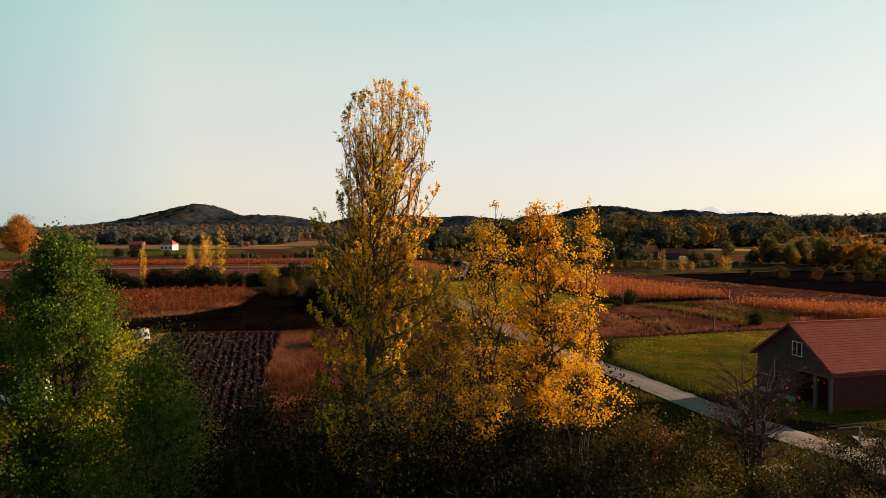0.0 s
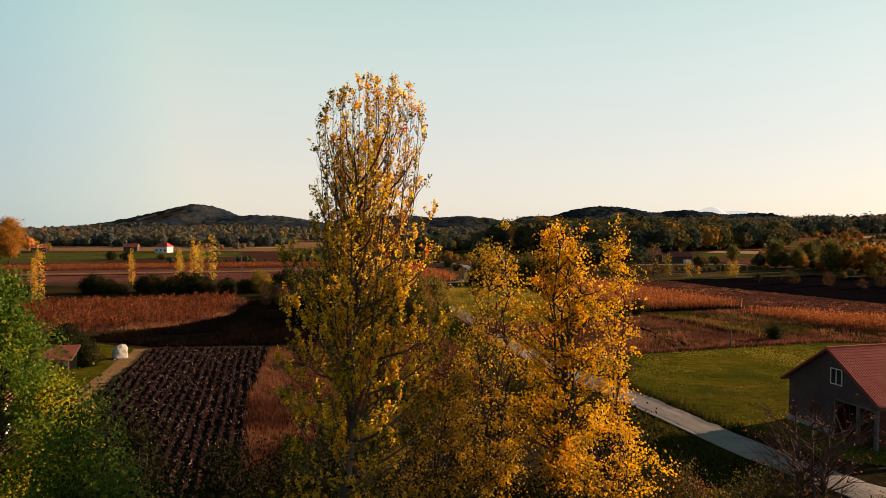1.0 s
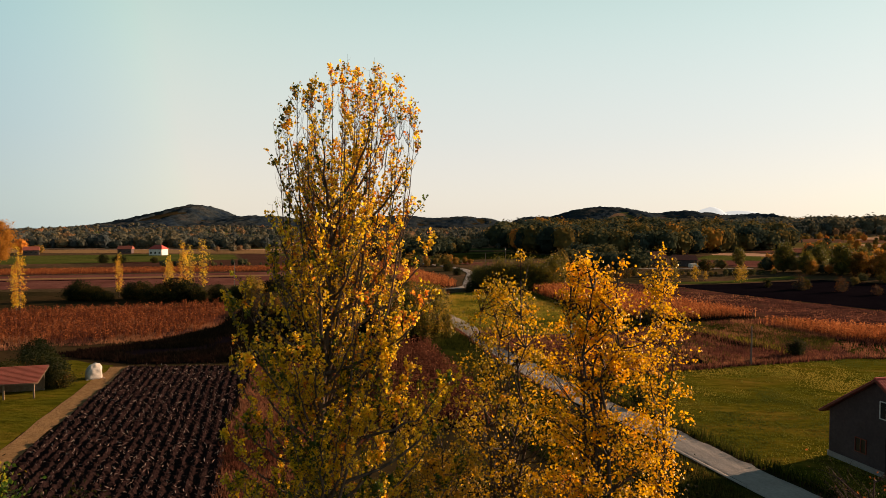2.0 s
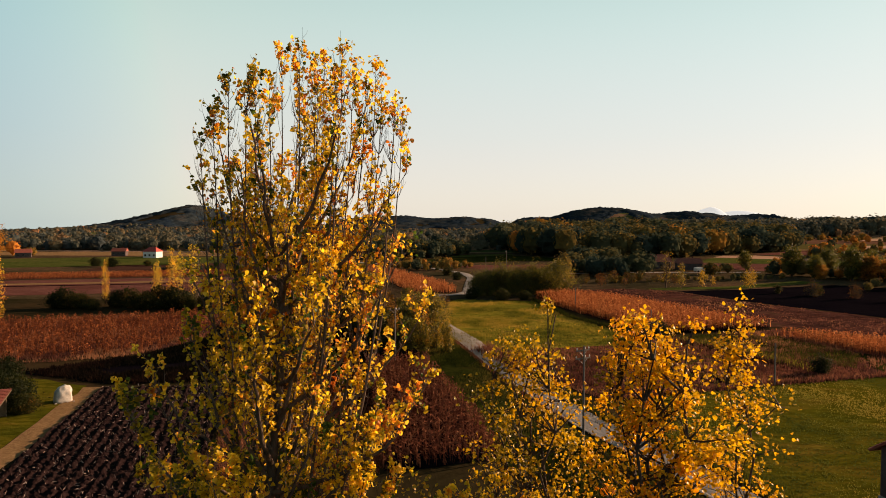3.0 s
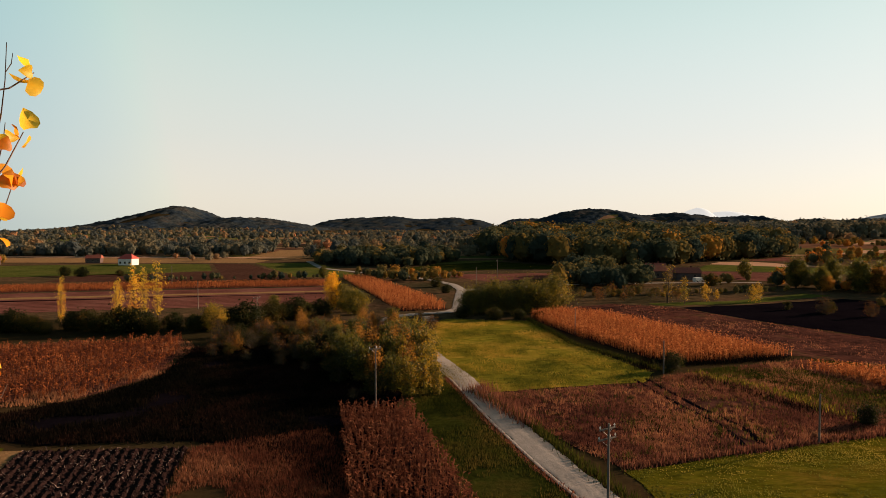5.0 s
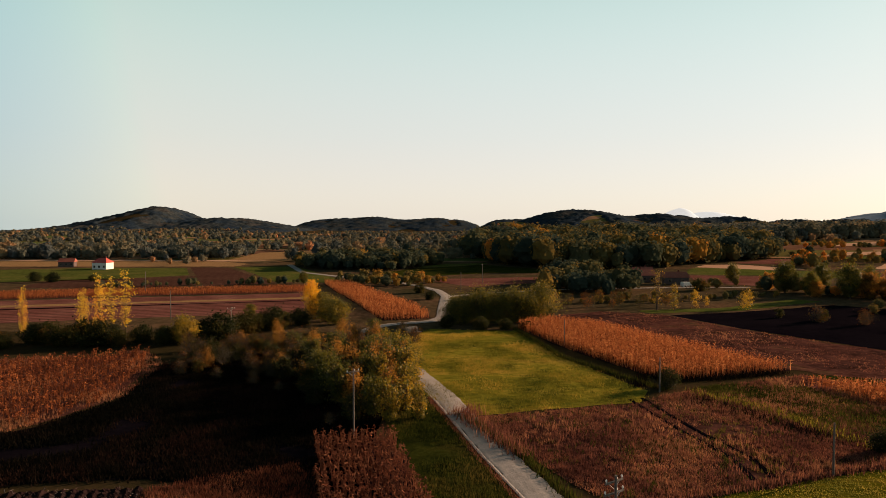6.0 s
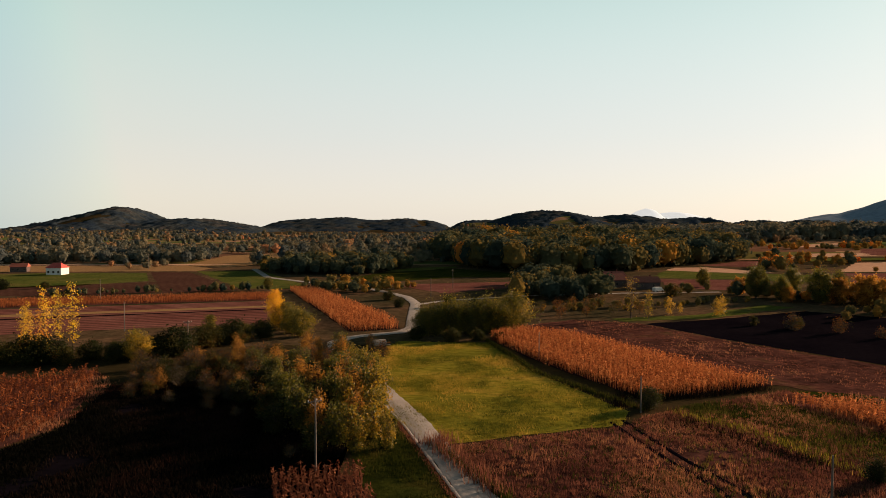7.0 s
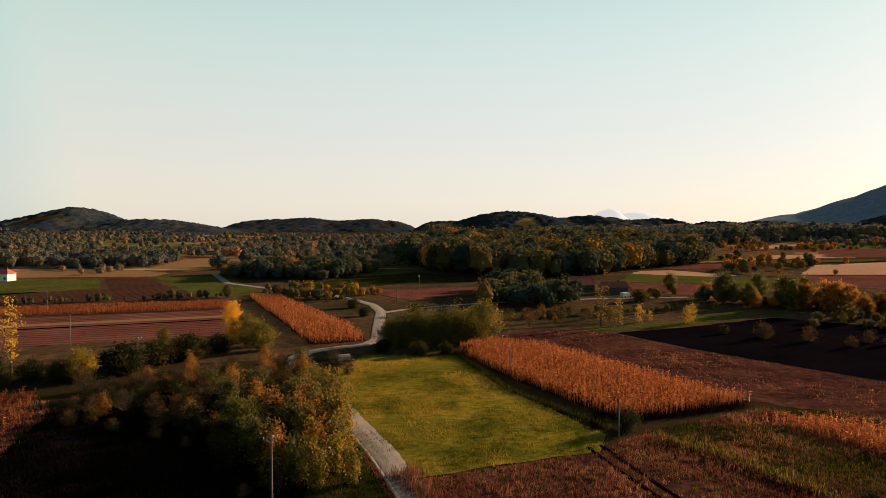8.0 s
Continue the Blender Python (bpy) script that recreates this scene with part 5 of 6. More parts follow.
scatter(T4, [(-11, 130, 0.7), (-30, 145, 0.6), (-37, 149, 0.6), (-44, 152, 0.7), (-25, 141, 0.45), (-14.5, 124, 0.4), (-6.5, 158), (-20, 174), (-6, 182), (-9, 191), (-41, 175), (-50, 172), (-34, 157, 0.8), (-28, 163)], rnd, 0.8, 1.0)
patch = [(-13, 150), (-28, 150), (-46, 154), (-48, 172), (-30, 186), (-18, 190), (-9, 175)]
rng_t = np.random.default_rng(66)
spots = rng_t.uniform((-48, 148), (-9, 190), (130, 2))
spots = [tuple(p) for p in spots[inside(spots, patch)]]
scatter(copy_thing(T4, pose(0, 0, 0)), spots[0::2], rnd, 0.5, 0.95)
scatter(copy_thing(T1, pose(0, 0, 0)), spots[1::6], rnd, 0.4, 0.7)
scatter(copy_thing(T3, pose(0, 0, 0)), spots[3::12], rnd, 0.35, 0.6)

# hedge row with poplars across the left fields
HR = "hedge row with poplars"
H1 = clump_tree("hedge_bush", (0, 0, 0), "dark green hedge bush", 3.6, 0.1, 2.6, 60, 60, 0.28, B_DARK, L_SHRUB, 71, 4, 0.5, 0.06, 0.5, (0.08, 0.14), category="shrub", group=HR)
scatter(H1, [(-100 + i * 2.6 + rnd.uniform(-1.5, 1.5), 176 + (i * 0.45 if i < 18 else 8 + (i - 18) * 2.8) + rnd.uniform(-3.5, 3.5), rnd.uniform(0.6, 1.4)) for i in range(26)], rnd)
P1 = clump_tree("poplar_tree", (0, 0, 0), "slender golden-orange poplar in a hedge row", 15.0, 2.0, 1.3, 60, 15, 0.30, B_POPLAR, L_POPLAR, 72, 4, 0.5, 0.12, 0.4, (0.74, 0.16), group=HR, peak=0.5, bare=2)
P2 = clump_tree("poplar_tree", (0, 0, 0), "slender half-bare poplar with pale stems", 16.5, 3.0, 1.2, 50, 14, 0.28, B_POPLAR, L_POPLAR, 73, 3, 0.5, 0.11, 0.4, (0.5, 0.15), group=HR, peak=0.6, bare=5)
scatter(P1, [(-71.5, 180, 0.95), (-78, 186, 0.72), (-92, 187, 0.75), (-95, 152, 0.95), (-98, 155, 0.7)], rnd, 0.95, 1.05)
scatter(P2, [(-69, 186), (-76, 181, 0.7), (-74, 190, 0.9)], rnd, 0.95, 1.05)
clump_tree("hedge_bush", (-54.5, 181, 0), "round yellow-olive hedge tree", 6.2, 0.5, 3.0, 70, 60, 0.28, B_DARK, L_OLIVE, 74, 3, 0.6, 0.1, 0.4, (0.6, 0.15), group=HR)
W1 = clump_tree("willow_bush", (0, 0, 0), "bright green willow bush", 6.0, 0.3, 2.6, 70, 60, 0.28, B_DARK, L_OLIVE, 75, 4, 0.6, 0.08, 0.4, (0.3, 0.12), category="shrub", group="willows at the road bend")
scatter(W1, [(-29.5, 213, 1.25), (-26.5, 207.5, 1.1), (-32, 219, 1.1), (-39, 206, 0.55), (-52, 222, 0.6)], rnd)

clump_tree("birch_tree", (-34.8, 217.5, 0), "bright golden autumn tree beside green willows", 11.0, 0.8, 2.6, 80, 45, 0.26, B_DARK, L_YELLOW, 83, 4, 0.5, 0.1, 0.4, (0.7, 0.15), peak=0.5, bare=1, streak=1.6)

# willows at the end of the meadow
WM = "willows at the end of the meadow"
W2 = clump_tree("willow_tree", (0, 0, 0), "olive-gold willow with a broad crown", 8.0, 0.8, 4.0, 100, 70, 0.32, B_DARK, L_OLIVE, 76, 4, 0.75, 0.13, 0.4, (0.36, 0.16), group=WM, peak=0.55, bare=1)
scatter(W2, [(26, 216.5, 1.25), (22.5, 213, 0.95)], rnd, 0.95, 1.05)
W3 = clump_tree("willow_tree", (0, 0, 0), "half-bare willow tree with olive-brown leaves", 7.6, 0.5, 3.2, 90, 50, 0.28, B_DARK, L_OLIVE, 68, 6, 0.6, 0.1, 0.4, (0.16, 0.14), group=WM, peak=0.55, bare=4, streak=1.3, uneven=1.3)
scatter(W3, [(17.5, 210.5, 1.2), (14, 209.5, 1.1), (9.5, 209, 1.2), (5.5, 208.5, 1.1), (2.5, 207, 0.9), (12, 213, 1.15), (19.5, 214, 1.1), (7, 213, 1.0), (3.5, 213.5, 0.9), (22, 211, 1.0)], rnd, 0.9, 1.05)
scatter(copy_thing(H1, pose(0, 0, 0)), [(9, 199, 0.7), (15, 200, 0.7), (1, 203, 0.8), (20, 199, 0.6)], rnd)

# trees and orchard behind the maize
OR = "young orchard row"
O1 = clump_tree("orchard_tree", (0, 0, 0), "small nearly bare orchard tree", 3.6, 1.0, 1.6, 30, 14, 0.22, B_DARK, L_SHRUB, 77, 1, 0.4, 0.08, 0.5, (0.7, 0.12), group=OR, bare=5)
scatter(O1, [(33 + i * 4.2 + rnd.uniform(-0.6, 0.6), 232 + (i % 2) * 7 + i * 1.2 + rnd.uniform(-0.5, 0.5)) for i in range(9)] + [(30 + i * 5, 250 + i) for i in range(7)], rnd)
clump_tree("ash_tree", (62, 234, 0), "tall bare grey tree with a few leaves", 13.0, 2.0, 2.0, 60, 6, 0.3, B_POPLAR, L_OLIVE, 78, 3, 0.6, 0.14, 0.4, (0.6, 0.15), peak=0.6, bare=6)
clump_tree("birch_tree", (66, 231, 0), "half-bare birch with yellowing leaves", 8.0, 1.5, 1.3, 36, 18, 0.28, B_POPLAR, L_OLIVE, 79, 2, 0.45, 0.08, 0.4, (0.5, 0.15), peak=0.5, bare=3)
Y1 = clump_tree("birch_tree", (0, 0, 0), "small bright yellow tree on the green strip", 5.4, 0.6, 0.9, 30, 20, 0.26, B_POPLAR, L_OLIVE, 80, 1, 0.4, 0.07, 0.4, (0.85, 0.12), group="yellow trees on the strip", peak=0.45)
scatter(Y1, [(75, 239, 1.0), (88, 236, 1.25), (91, 239, 1.3), (80, 243, 0.6), (132, 212, 1.1)], rnd)
RT = "broad trees across the valley"
R1 = clump_tree("broadleaf_tree", (0, 0, 0), "broad olive-brown tree across the valley", 11.5, 1.5, 4.2, 110, 60, 0.45, B_DARK, L_OLIVE, 81, 3, 0.7, 0.2, 0.5, (0.18, 0.14), group=RT, peak=0.55)
R2 = clump_tree("broadleaf_tree", (0, 0, 0), "broad orange-brown autumn tree", 9.5, 1.0, 4.4, 100, 60, 0.5, B_DARK, L_RUST, 82, 3, 0.6, 0.18, 0.5, (0.5, 0.22), group=RT, peak=0.5)
scatter(R1, [(123, 281, 0.95), (126.5, 271, 0.7), (136, 264, 0.95), (150, 275, 0.8), (138, 284, 0.8), (122, 322, 0.7), (-57, 318, 0.45)], rnd)
scatter(R2, [(124, 295, 0.65), (127, 268, 0.6), (141, 262, 1.0), (147, 257, 1.1), (153, 258, 1.0), (160, 252, 0.8), (172, 246, 0.9), (188, 240), (150, 246, 0.6), (205, 232, 0.9)], rnd)
scatter(copy_thing(T4, pose(0, 0, 0)), [(96, 211, 0.9), (105, 206, 0.8), (110, 198, 0.7), (118, 203, 0.9)], rnd)
scatter(copy_thing(T1, pose(0, 0, 0)), [(99, 214, 0.6), (121, 200, 0.6), (90, 219, 0.5)], rnd)
scatter(copy_thing(H1, pose(0, 0, 0)), [(-175, 330), (-165, 326), (-150, 330, 0.8), (-8, 282, 0.8), (-4, 262, 0.7), (12, 262, 0.8), (20, 256, 0.8), (96, 290)], rnd, 0.9, 1.3)


def wood(name, corners, spacing, tall, label, material, cards, seed, tint=(0.4, 0.15), keep=1.0, avoid=(), low=None):
    """A wood or scattered far trees: each crown is a loose shell of small leaf masses on a short stem."""
    rng = np.random.default_rng(seed)
    C = np.array(corners, float)
    g = np.stack(np.meshgrid(np.arange(C[:, 0].min(), C[:, 0].max(), spacing), np.arange(C[:, 1].min(), C[:, 1].max(), spacing), indexing="ij"), -1).reshape(-1, 2)
    g = g + rng.uniform(-0.45, 0.45, g.shape) * spacing
    g = g[inside(g, corners)]
    if keep < 1:
        nv = np.array([noise.noise((x * 0.012, y * 0.006, seed)) for x, y in g])
        g = g[nv * 0.9 + rng.random(len(g)) < keep * 1.25 - 0.12]
    for a in avoid:
        g = g[~inside(g, a)]
    n = len(g)
    H = rng.uniform(*tall, n)
    H *= rng.uniform(0.7, 1.1, n)
    R = H * rng.uniform(0.36, 0.58, n)
    mid = np.stack([g[:, 0], g[:, 1], height(g[:, 0], g[:, 1]) + H * 0.55], 1)
    ball, ball_f = ico(1)
    d = rng.normal(size=(n, cards, 3))
    d[..., 2] = np.abs(d[..., 2]) * np.where(rng.random((n, cards)) < 0.75, 1, -1)
    d /= np.linalg.norm(d, axis=2)[..., None]
    ph = rng.uniform(0, 6.3, (n, 3, 1))

    def lobes(q):
        return 1 + 0.20 * np.sin(q[..., 0] * 5 + ph[:, 0]) * np.sin(q[..., 1] * 5 + ph[:, 1]) + 0.12 * np.sin(q[..., 2] * 7 + ph[:, 2])
    size = np.stack([R, R, H * 0.5], 1)[:, None]
    P = mid[:, None] + d * (lobes(d) + 0.05 * rng.normal(size=(n, cards)))[..., None] * size
    core = np.broadcast_to(ball[None], (n, *ball.shape))
    core = mid[:, None] + core * lobes(core)[..., None] * 0.84 * size
    stand = np.array([noise.noise((x * 0.03, y * 0.02, seed + 3)) for x, y in g])
    tone = np.clip(rng.normal(tint[0], tint[1] * 0.8, n) + 0.35 * stand, 0.02, 0.98)
    tt = np.clip(tone[:, None] + rng.normal(size=(n, cards)) * 0.06, 0, 1)
    k = n * cards
    s = np.repeat(R, cards) * rng.uniform(0.22, 0.42, k) * math.sqrt(80 / cards)
    shape = np.array([(-0.5, 0, -0.08), (0, -0.45, -0.04), (0.5, 0, -0.08), (0, 0.45, 0.1)])
    nd = d.reshape(-1, 3) + rng.normal(size=(k, 3)) * 0.25
    nd /= np.linalg.norm(nd, axis=1)[:, None]
    u = np.cross(nd, rng.normal(size=(k, 3)))
    u /= np.linalg.norm(u, axis=1)[:, None]
    w = np.cross(nd, u)
    V = (P.reshape(-1, 1, 3) + s[:, None, None] * (shape[None, :, 0:1] * u[:, None] + shape[None, :, 1:2] * w[:, None] + shape[None, :, 2:3] * nd[:, None])).reshape(-1, 3)
    Q = np.arange(k * 4).reshape(-1, 4)
    F = np.concatenate([Q[:, [0, 1, 2]], Q[:, [0, 2, 3]], (ball_f[None] + (np.arange(n) * len(ball))[:, None, None] + k * 4).reshape(-1, 3)])
    V = np.concatenate([V, core.reshape(-1, 3)])
    return tagged(mesh_part(name, V, F, material, tint=np.concatenate([np.repeat(tt.ravel(), 4), np.repeat(tone, len(ball))])), label, "wood", kind="stuff")


def ico(level):
    bm = bmesh.new()
    bmesh.ops.create_icosphere(bm, subdivisions=level + 1, radius=1.0)
    bm.verts.ensure_lookup_table()
    S = np.array([v.co[:] for v in bm.verts])
    SF = np.array([[v.index for v in f.verts] for f in bm.faces])
    bm.free()
    return S, SF


def canopy(x0, x1, y0, y1, step, label, seed, cover=0.45):
    """Woods more than a kilometre off: one uneven roof of crowns over the slopes, with clearings."""
    xs, ys = np.arange(x0, x1, step), np.arange(y0, y1, step * 1.3)

    def roof(X, Y):
        out = []
        for x, y in zip(X.ravel(), Y.ravel()):
            stand = noise.noise((x * 0.012, y * 0.006, seed)) + 0.5 * noise.noise((x * 0.035, y * 0.02, seed + 2))
            crown = noise.noise((x * 0.085, y * 0.06, seed + 4)) + 0.7 * noise.noise((x * 0.19, y * 0.15, seed + 6))
            edge = min(1.0, (x - x0) / 60, (x1 - x) / 60, (y - y0) / 60, (y1 - y) / 60)
            k = min(1.0, max(0.0, (stand + cover) * 4.0)) * max(0.0, edge)
            out.append(-2.5 + k * (6.0 + 2.0 * stand + 3.6 * crown))
        return height(X, Y) + np.array(out).reshape(X.shape)
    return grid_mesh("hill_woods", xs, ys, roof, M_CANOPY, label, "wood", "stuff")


OPEN = tuple(outline for _, outline, _, _ in FAR) + ([(-340, 360), (-189, 416), (-140, 411), (-121, 363), (-147, 338), (-290, 290)],)
MAIN_WOOD = [(30, 452), (52, 402), (100, 393), (140, 428), (182, 462), (240, 520), (300, 680), (120, 790), (40, 700), (14, 560)]
RIDGE_WOOD = [(330, 770), (470, 830), (660, 830), (760, 1000), (420, 1060), (200, 980), (180, 860)]
COPSE = [(-72, 402), (-25, 388), (6, 402), (-6, 424), (6, 446), (-10, 466), (-60, 460), (-88, 432)]
wood("wood", MAIN_WOOD, 8.5, (12, 18), "dense mixed autumn wood across the valley", L_WOOD, 150, 91, (0.30, 0.2), avoid=OPEN)
wood("wood", COPSE, 5.5, (5, 10.5), "dark copse between the fields", L_WOOD, 110, 92, (0.24, 0.15), avoid=OPEN)
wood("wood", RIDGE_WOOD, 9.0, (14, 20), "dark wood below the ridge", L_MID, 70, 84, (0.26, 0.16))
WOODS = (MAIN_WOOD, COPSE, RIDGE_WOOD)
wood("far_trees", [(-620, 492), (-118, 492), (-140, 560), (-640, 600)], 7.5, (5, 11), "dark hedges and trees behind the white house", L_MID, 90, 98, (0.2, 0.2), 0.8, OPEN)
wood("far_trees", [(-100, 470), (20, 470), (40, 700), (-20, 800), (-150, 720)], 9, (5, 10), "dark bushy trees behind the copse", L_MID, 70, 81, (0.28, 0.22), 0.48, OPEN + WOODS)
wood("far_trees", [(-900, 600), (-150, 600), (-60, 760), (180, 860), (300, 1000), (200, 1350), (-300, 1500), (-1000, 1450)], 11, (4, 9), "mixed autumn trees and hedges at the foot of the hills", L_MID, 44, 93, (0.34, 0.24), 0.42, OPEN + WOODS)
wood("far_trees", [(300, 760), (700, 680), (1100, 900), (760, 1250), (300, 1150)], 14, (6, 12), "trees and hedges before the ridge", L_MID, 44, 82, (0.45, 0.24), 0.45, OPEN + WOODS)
wood("far_trees", [(185, 400), (420, 380), (820, 620), (700, 760), (300, 760), (250, 540)], 9, (3, 8), "russet autumn trees and hedges between stubble fields", L_WOOD, 80, 94, (0.5, 0.26), 0.34, OPEN + WOODS)
wood("far_trees", [(-560, 300), (-215, 425), (-230, 470), (-700, 470)], 11, (6, 12), "autumn trees beside the white house", L_WOOD, 70, 95, (0.6, 0.2), 0.6, OPEN)
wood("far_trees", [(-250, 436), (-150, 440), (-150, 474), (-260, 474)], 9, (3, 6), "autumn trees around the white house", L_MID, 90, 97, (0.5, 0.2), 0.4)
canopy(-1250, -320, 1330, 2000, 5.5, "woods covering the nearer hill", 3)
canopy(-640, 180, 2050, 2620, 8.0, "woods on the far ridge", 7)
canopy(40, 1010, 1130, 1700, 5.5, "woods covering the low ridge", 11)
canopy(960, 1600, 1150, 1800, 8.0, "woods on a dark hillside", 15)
wood("tree_belt", [(36, 280), (62, 271), (76, 296), (72, 316), (60, 346), (46, 332)], 6.0, (5, 9), "dark clump of trees beside the farm", L_WOOD, 120, 88, (0.24, 0.13), 0.85)
wood("tree_belt", [(100, 298), (112, 294), (118, 310), (110, 316)], 5.0, (2.5, 5), "bushes around the farmyard", L_WOOD, 100, 80, (0.2, 0.1), 0.6)
wood("tree_belt", [(40, 246), (62, 250), (116, 268), (118, 276), (60, 262), (38, 256)], 4.5, (1.2, 3), "low brown scrub behind the orchard", L_WOOD, 60, 79, (0.42, 0.1), 0.8)
wood("tree_belt", [(116, 294), (122, 274), (160, 250), (250, 214), (256, 226), (170, 266), (130, 292)], 5.5, (3, 6.5), "belt of orange and brown trees across the valley", L_WOOD, 120, 89, (0.5, 0.22), 0.7)
wood("tree_belt", [(118, 225), (150, 215), (215, 190), (225, 205), (160, 238), (125, 243)], 5.0, (2, 5), "low dark bushes along the dark field", L_WOOD, 80, 87, (0.4, 0.2), 0.6)
wood("tree_belt", [(-135, 300), (-60, 317), (-58, 322), (-136, 306)], 3.0, (1.5, 3.5), "hedge between ploughed strips", L_WOOD, 60, 86, (0.25, 0.15), 0.75)
wood("tree_belt", [(-45, 318), (-20, 300), (0, 312), (2, 330), (-20, 345), (-50, 340)], 4.5, (2.5, 5), "bushes along the far road", L_WOOD, 90, 85, (0.3, 0.15), 0.7)


# ---- farm buildings ----
def prism(corners, depth_axis, d0, d1):
    """A slab from a flat outline: corners (a, z) at depth d0 to d1 along x ('x') or y ('y')."""
    bm = bmesh.new()
    put = (lambda a, z, d: (d, a, z)) if depth_axis == "x" else (lambda a, z, d: (a, d, z))
    lo, hi = [bm.verts.new(put(a, z, d0)) for a, z in corners], [bm.verts.new(put(a, z, d1)) for a, z in corners]
    bm.faces.new(lo)
    bm.faces.new(hi[::-1])
    for i in range(len(lo)):
        j = (i + 1) % len(lo)
        bm.faces.new((lo[i], hi[i], hi[j], lo[j]))
    return bm


def window(parent, m, w, h, frame_mat, bars=1, depth=0.08):
    """A framed window in the plane x = 0 of m, facing -x."""
    t = 0.07
    ob = part("window", boxes((-depth, -w / 2, -h / 2, 0.02, -w / 2 + t, h / 2), (-depth, w / 2 - t, -h / 2, 0.02, w / 2, h / 2), (-depth, -w / 2 + t, h / 2 - t, 0.02, w / 2 - t, h / 2), (-depth, -w / 2 + t, -h / 2, 0.02, w / 2 - t, -h / 2 + t),
                              *[(-depth, (i + 1) * w / (bars + 1) - w / 2 - t / 2, -h / 2 + t, 0.01, (i + 1) * w / (bars + 1) - w / 2 + t / 2, h / 2 - t) for i in range(bars)]), frame_mat, parent, "pale window frame")
    ob.matrix_basis = m
    for i in range(bars + 1):
        a, b = -w / 2 + t / 2 + i * (w - t) / (bars + 1), -w / 2 + t / 2 + (i + 1) * (w - t) / (bars + 1)
        part("pane", boxes((-0.03, a + t / 2 + 0.003, -h / 2 + t + 0.003, -0.018, b - t / 2 - 0.003, h / 2 - t - 0.003)), M_GLASS, ob)
    return ob


def tiled_slope(parent, x0, x1, y_eave, z_eave, y_ridge, z_ridge, material, roll=0.24, course=0.34, label=""):
    """One roof slope of rolled tiles: rolls along the slope, a step at each course."""
    L = math.hypot(y_ridge - y_eave, z_ridge - z_eave)
    nc, nx = int(L / course), int((x1 - x0) / roll) * 4
    up = np.array([0, y_ridge - y_eave, z_ridge - z_eave]) / L
    out = np.array([0, -up[2], up[1]])
    if out[2] < 0:
        out = -out
    xs = np.linspace(x0, x1, nx + 1)
    wave = 0.045 * np.abs(np.sin((xs - x0) / roll * np.pi))
    V = []
    for c in range(nc):
        for s, lift in ((c * L / nc, 0.045), ((c + 1) * L / nc + 0.02, 0.0)):
            V.append(np.array([0, y_eave, z_eave]) + up * s + np.stack([xs, 0 * xs, 0 * xs], 1) + out * (wave + lift + 0.03)[:, None])
    V = np.concatenate(V)
    k = nx + 1
    F = np.concatenate([np.stack([r * k + np.arange(nx), r * k + np.arange(nx) + 1, (r + 1) * k + np.arange(nx) + 1, (r + 1) * k + np.arange(nx)], 1) for r in range(2 * nc - 1)])
    return mesh_part("roof_slope", V, F, material, parent, label)


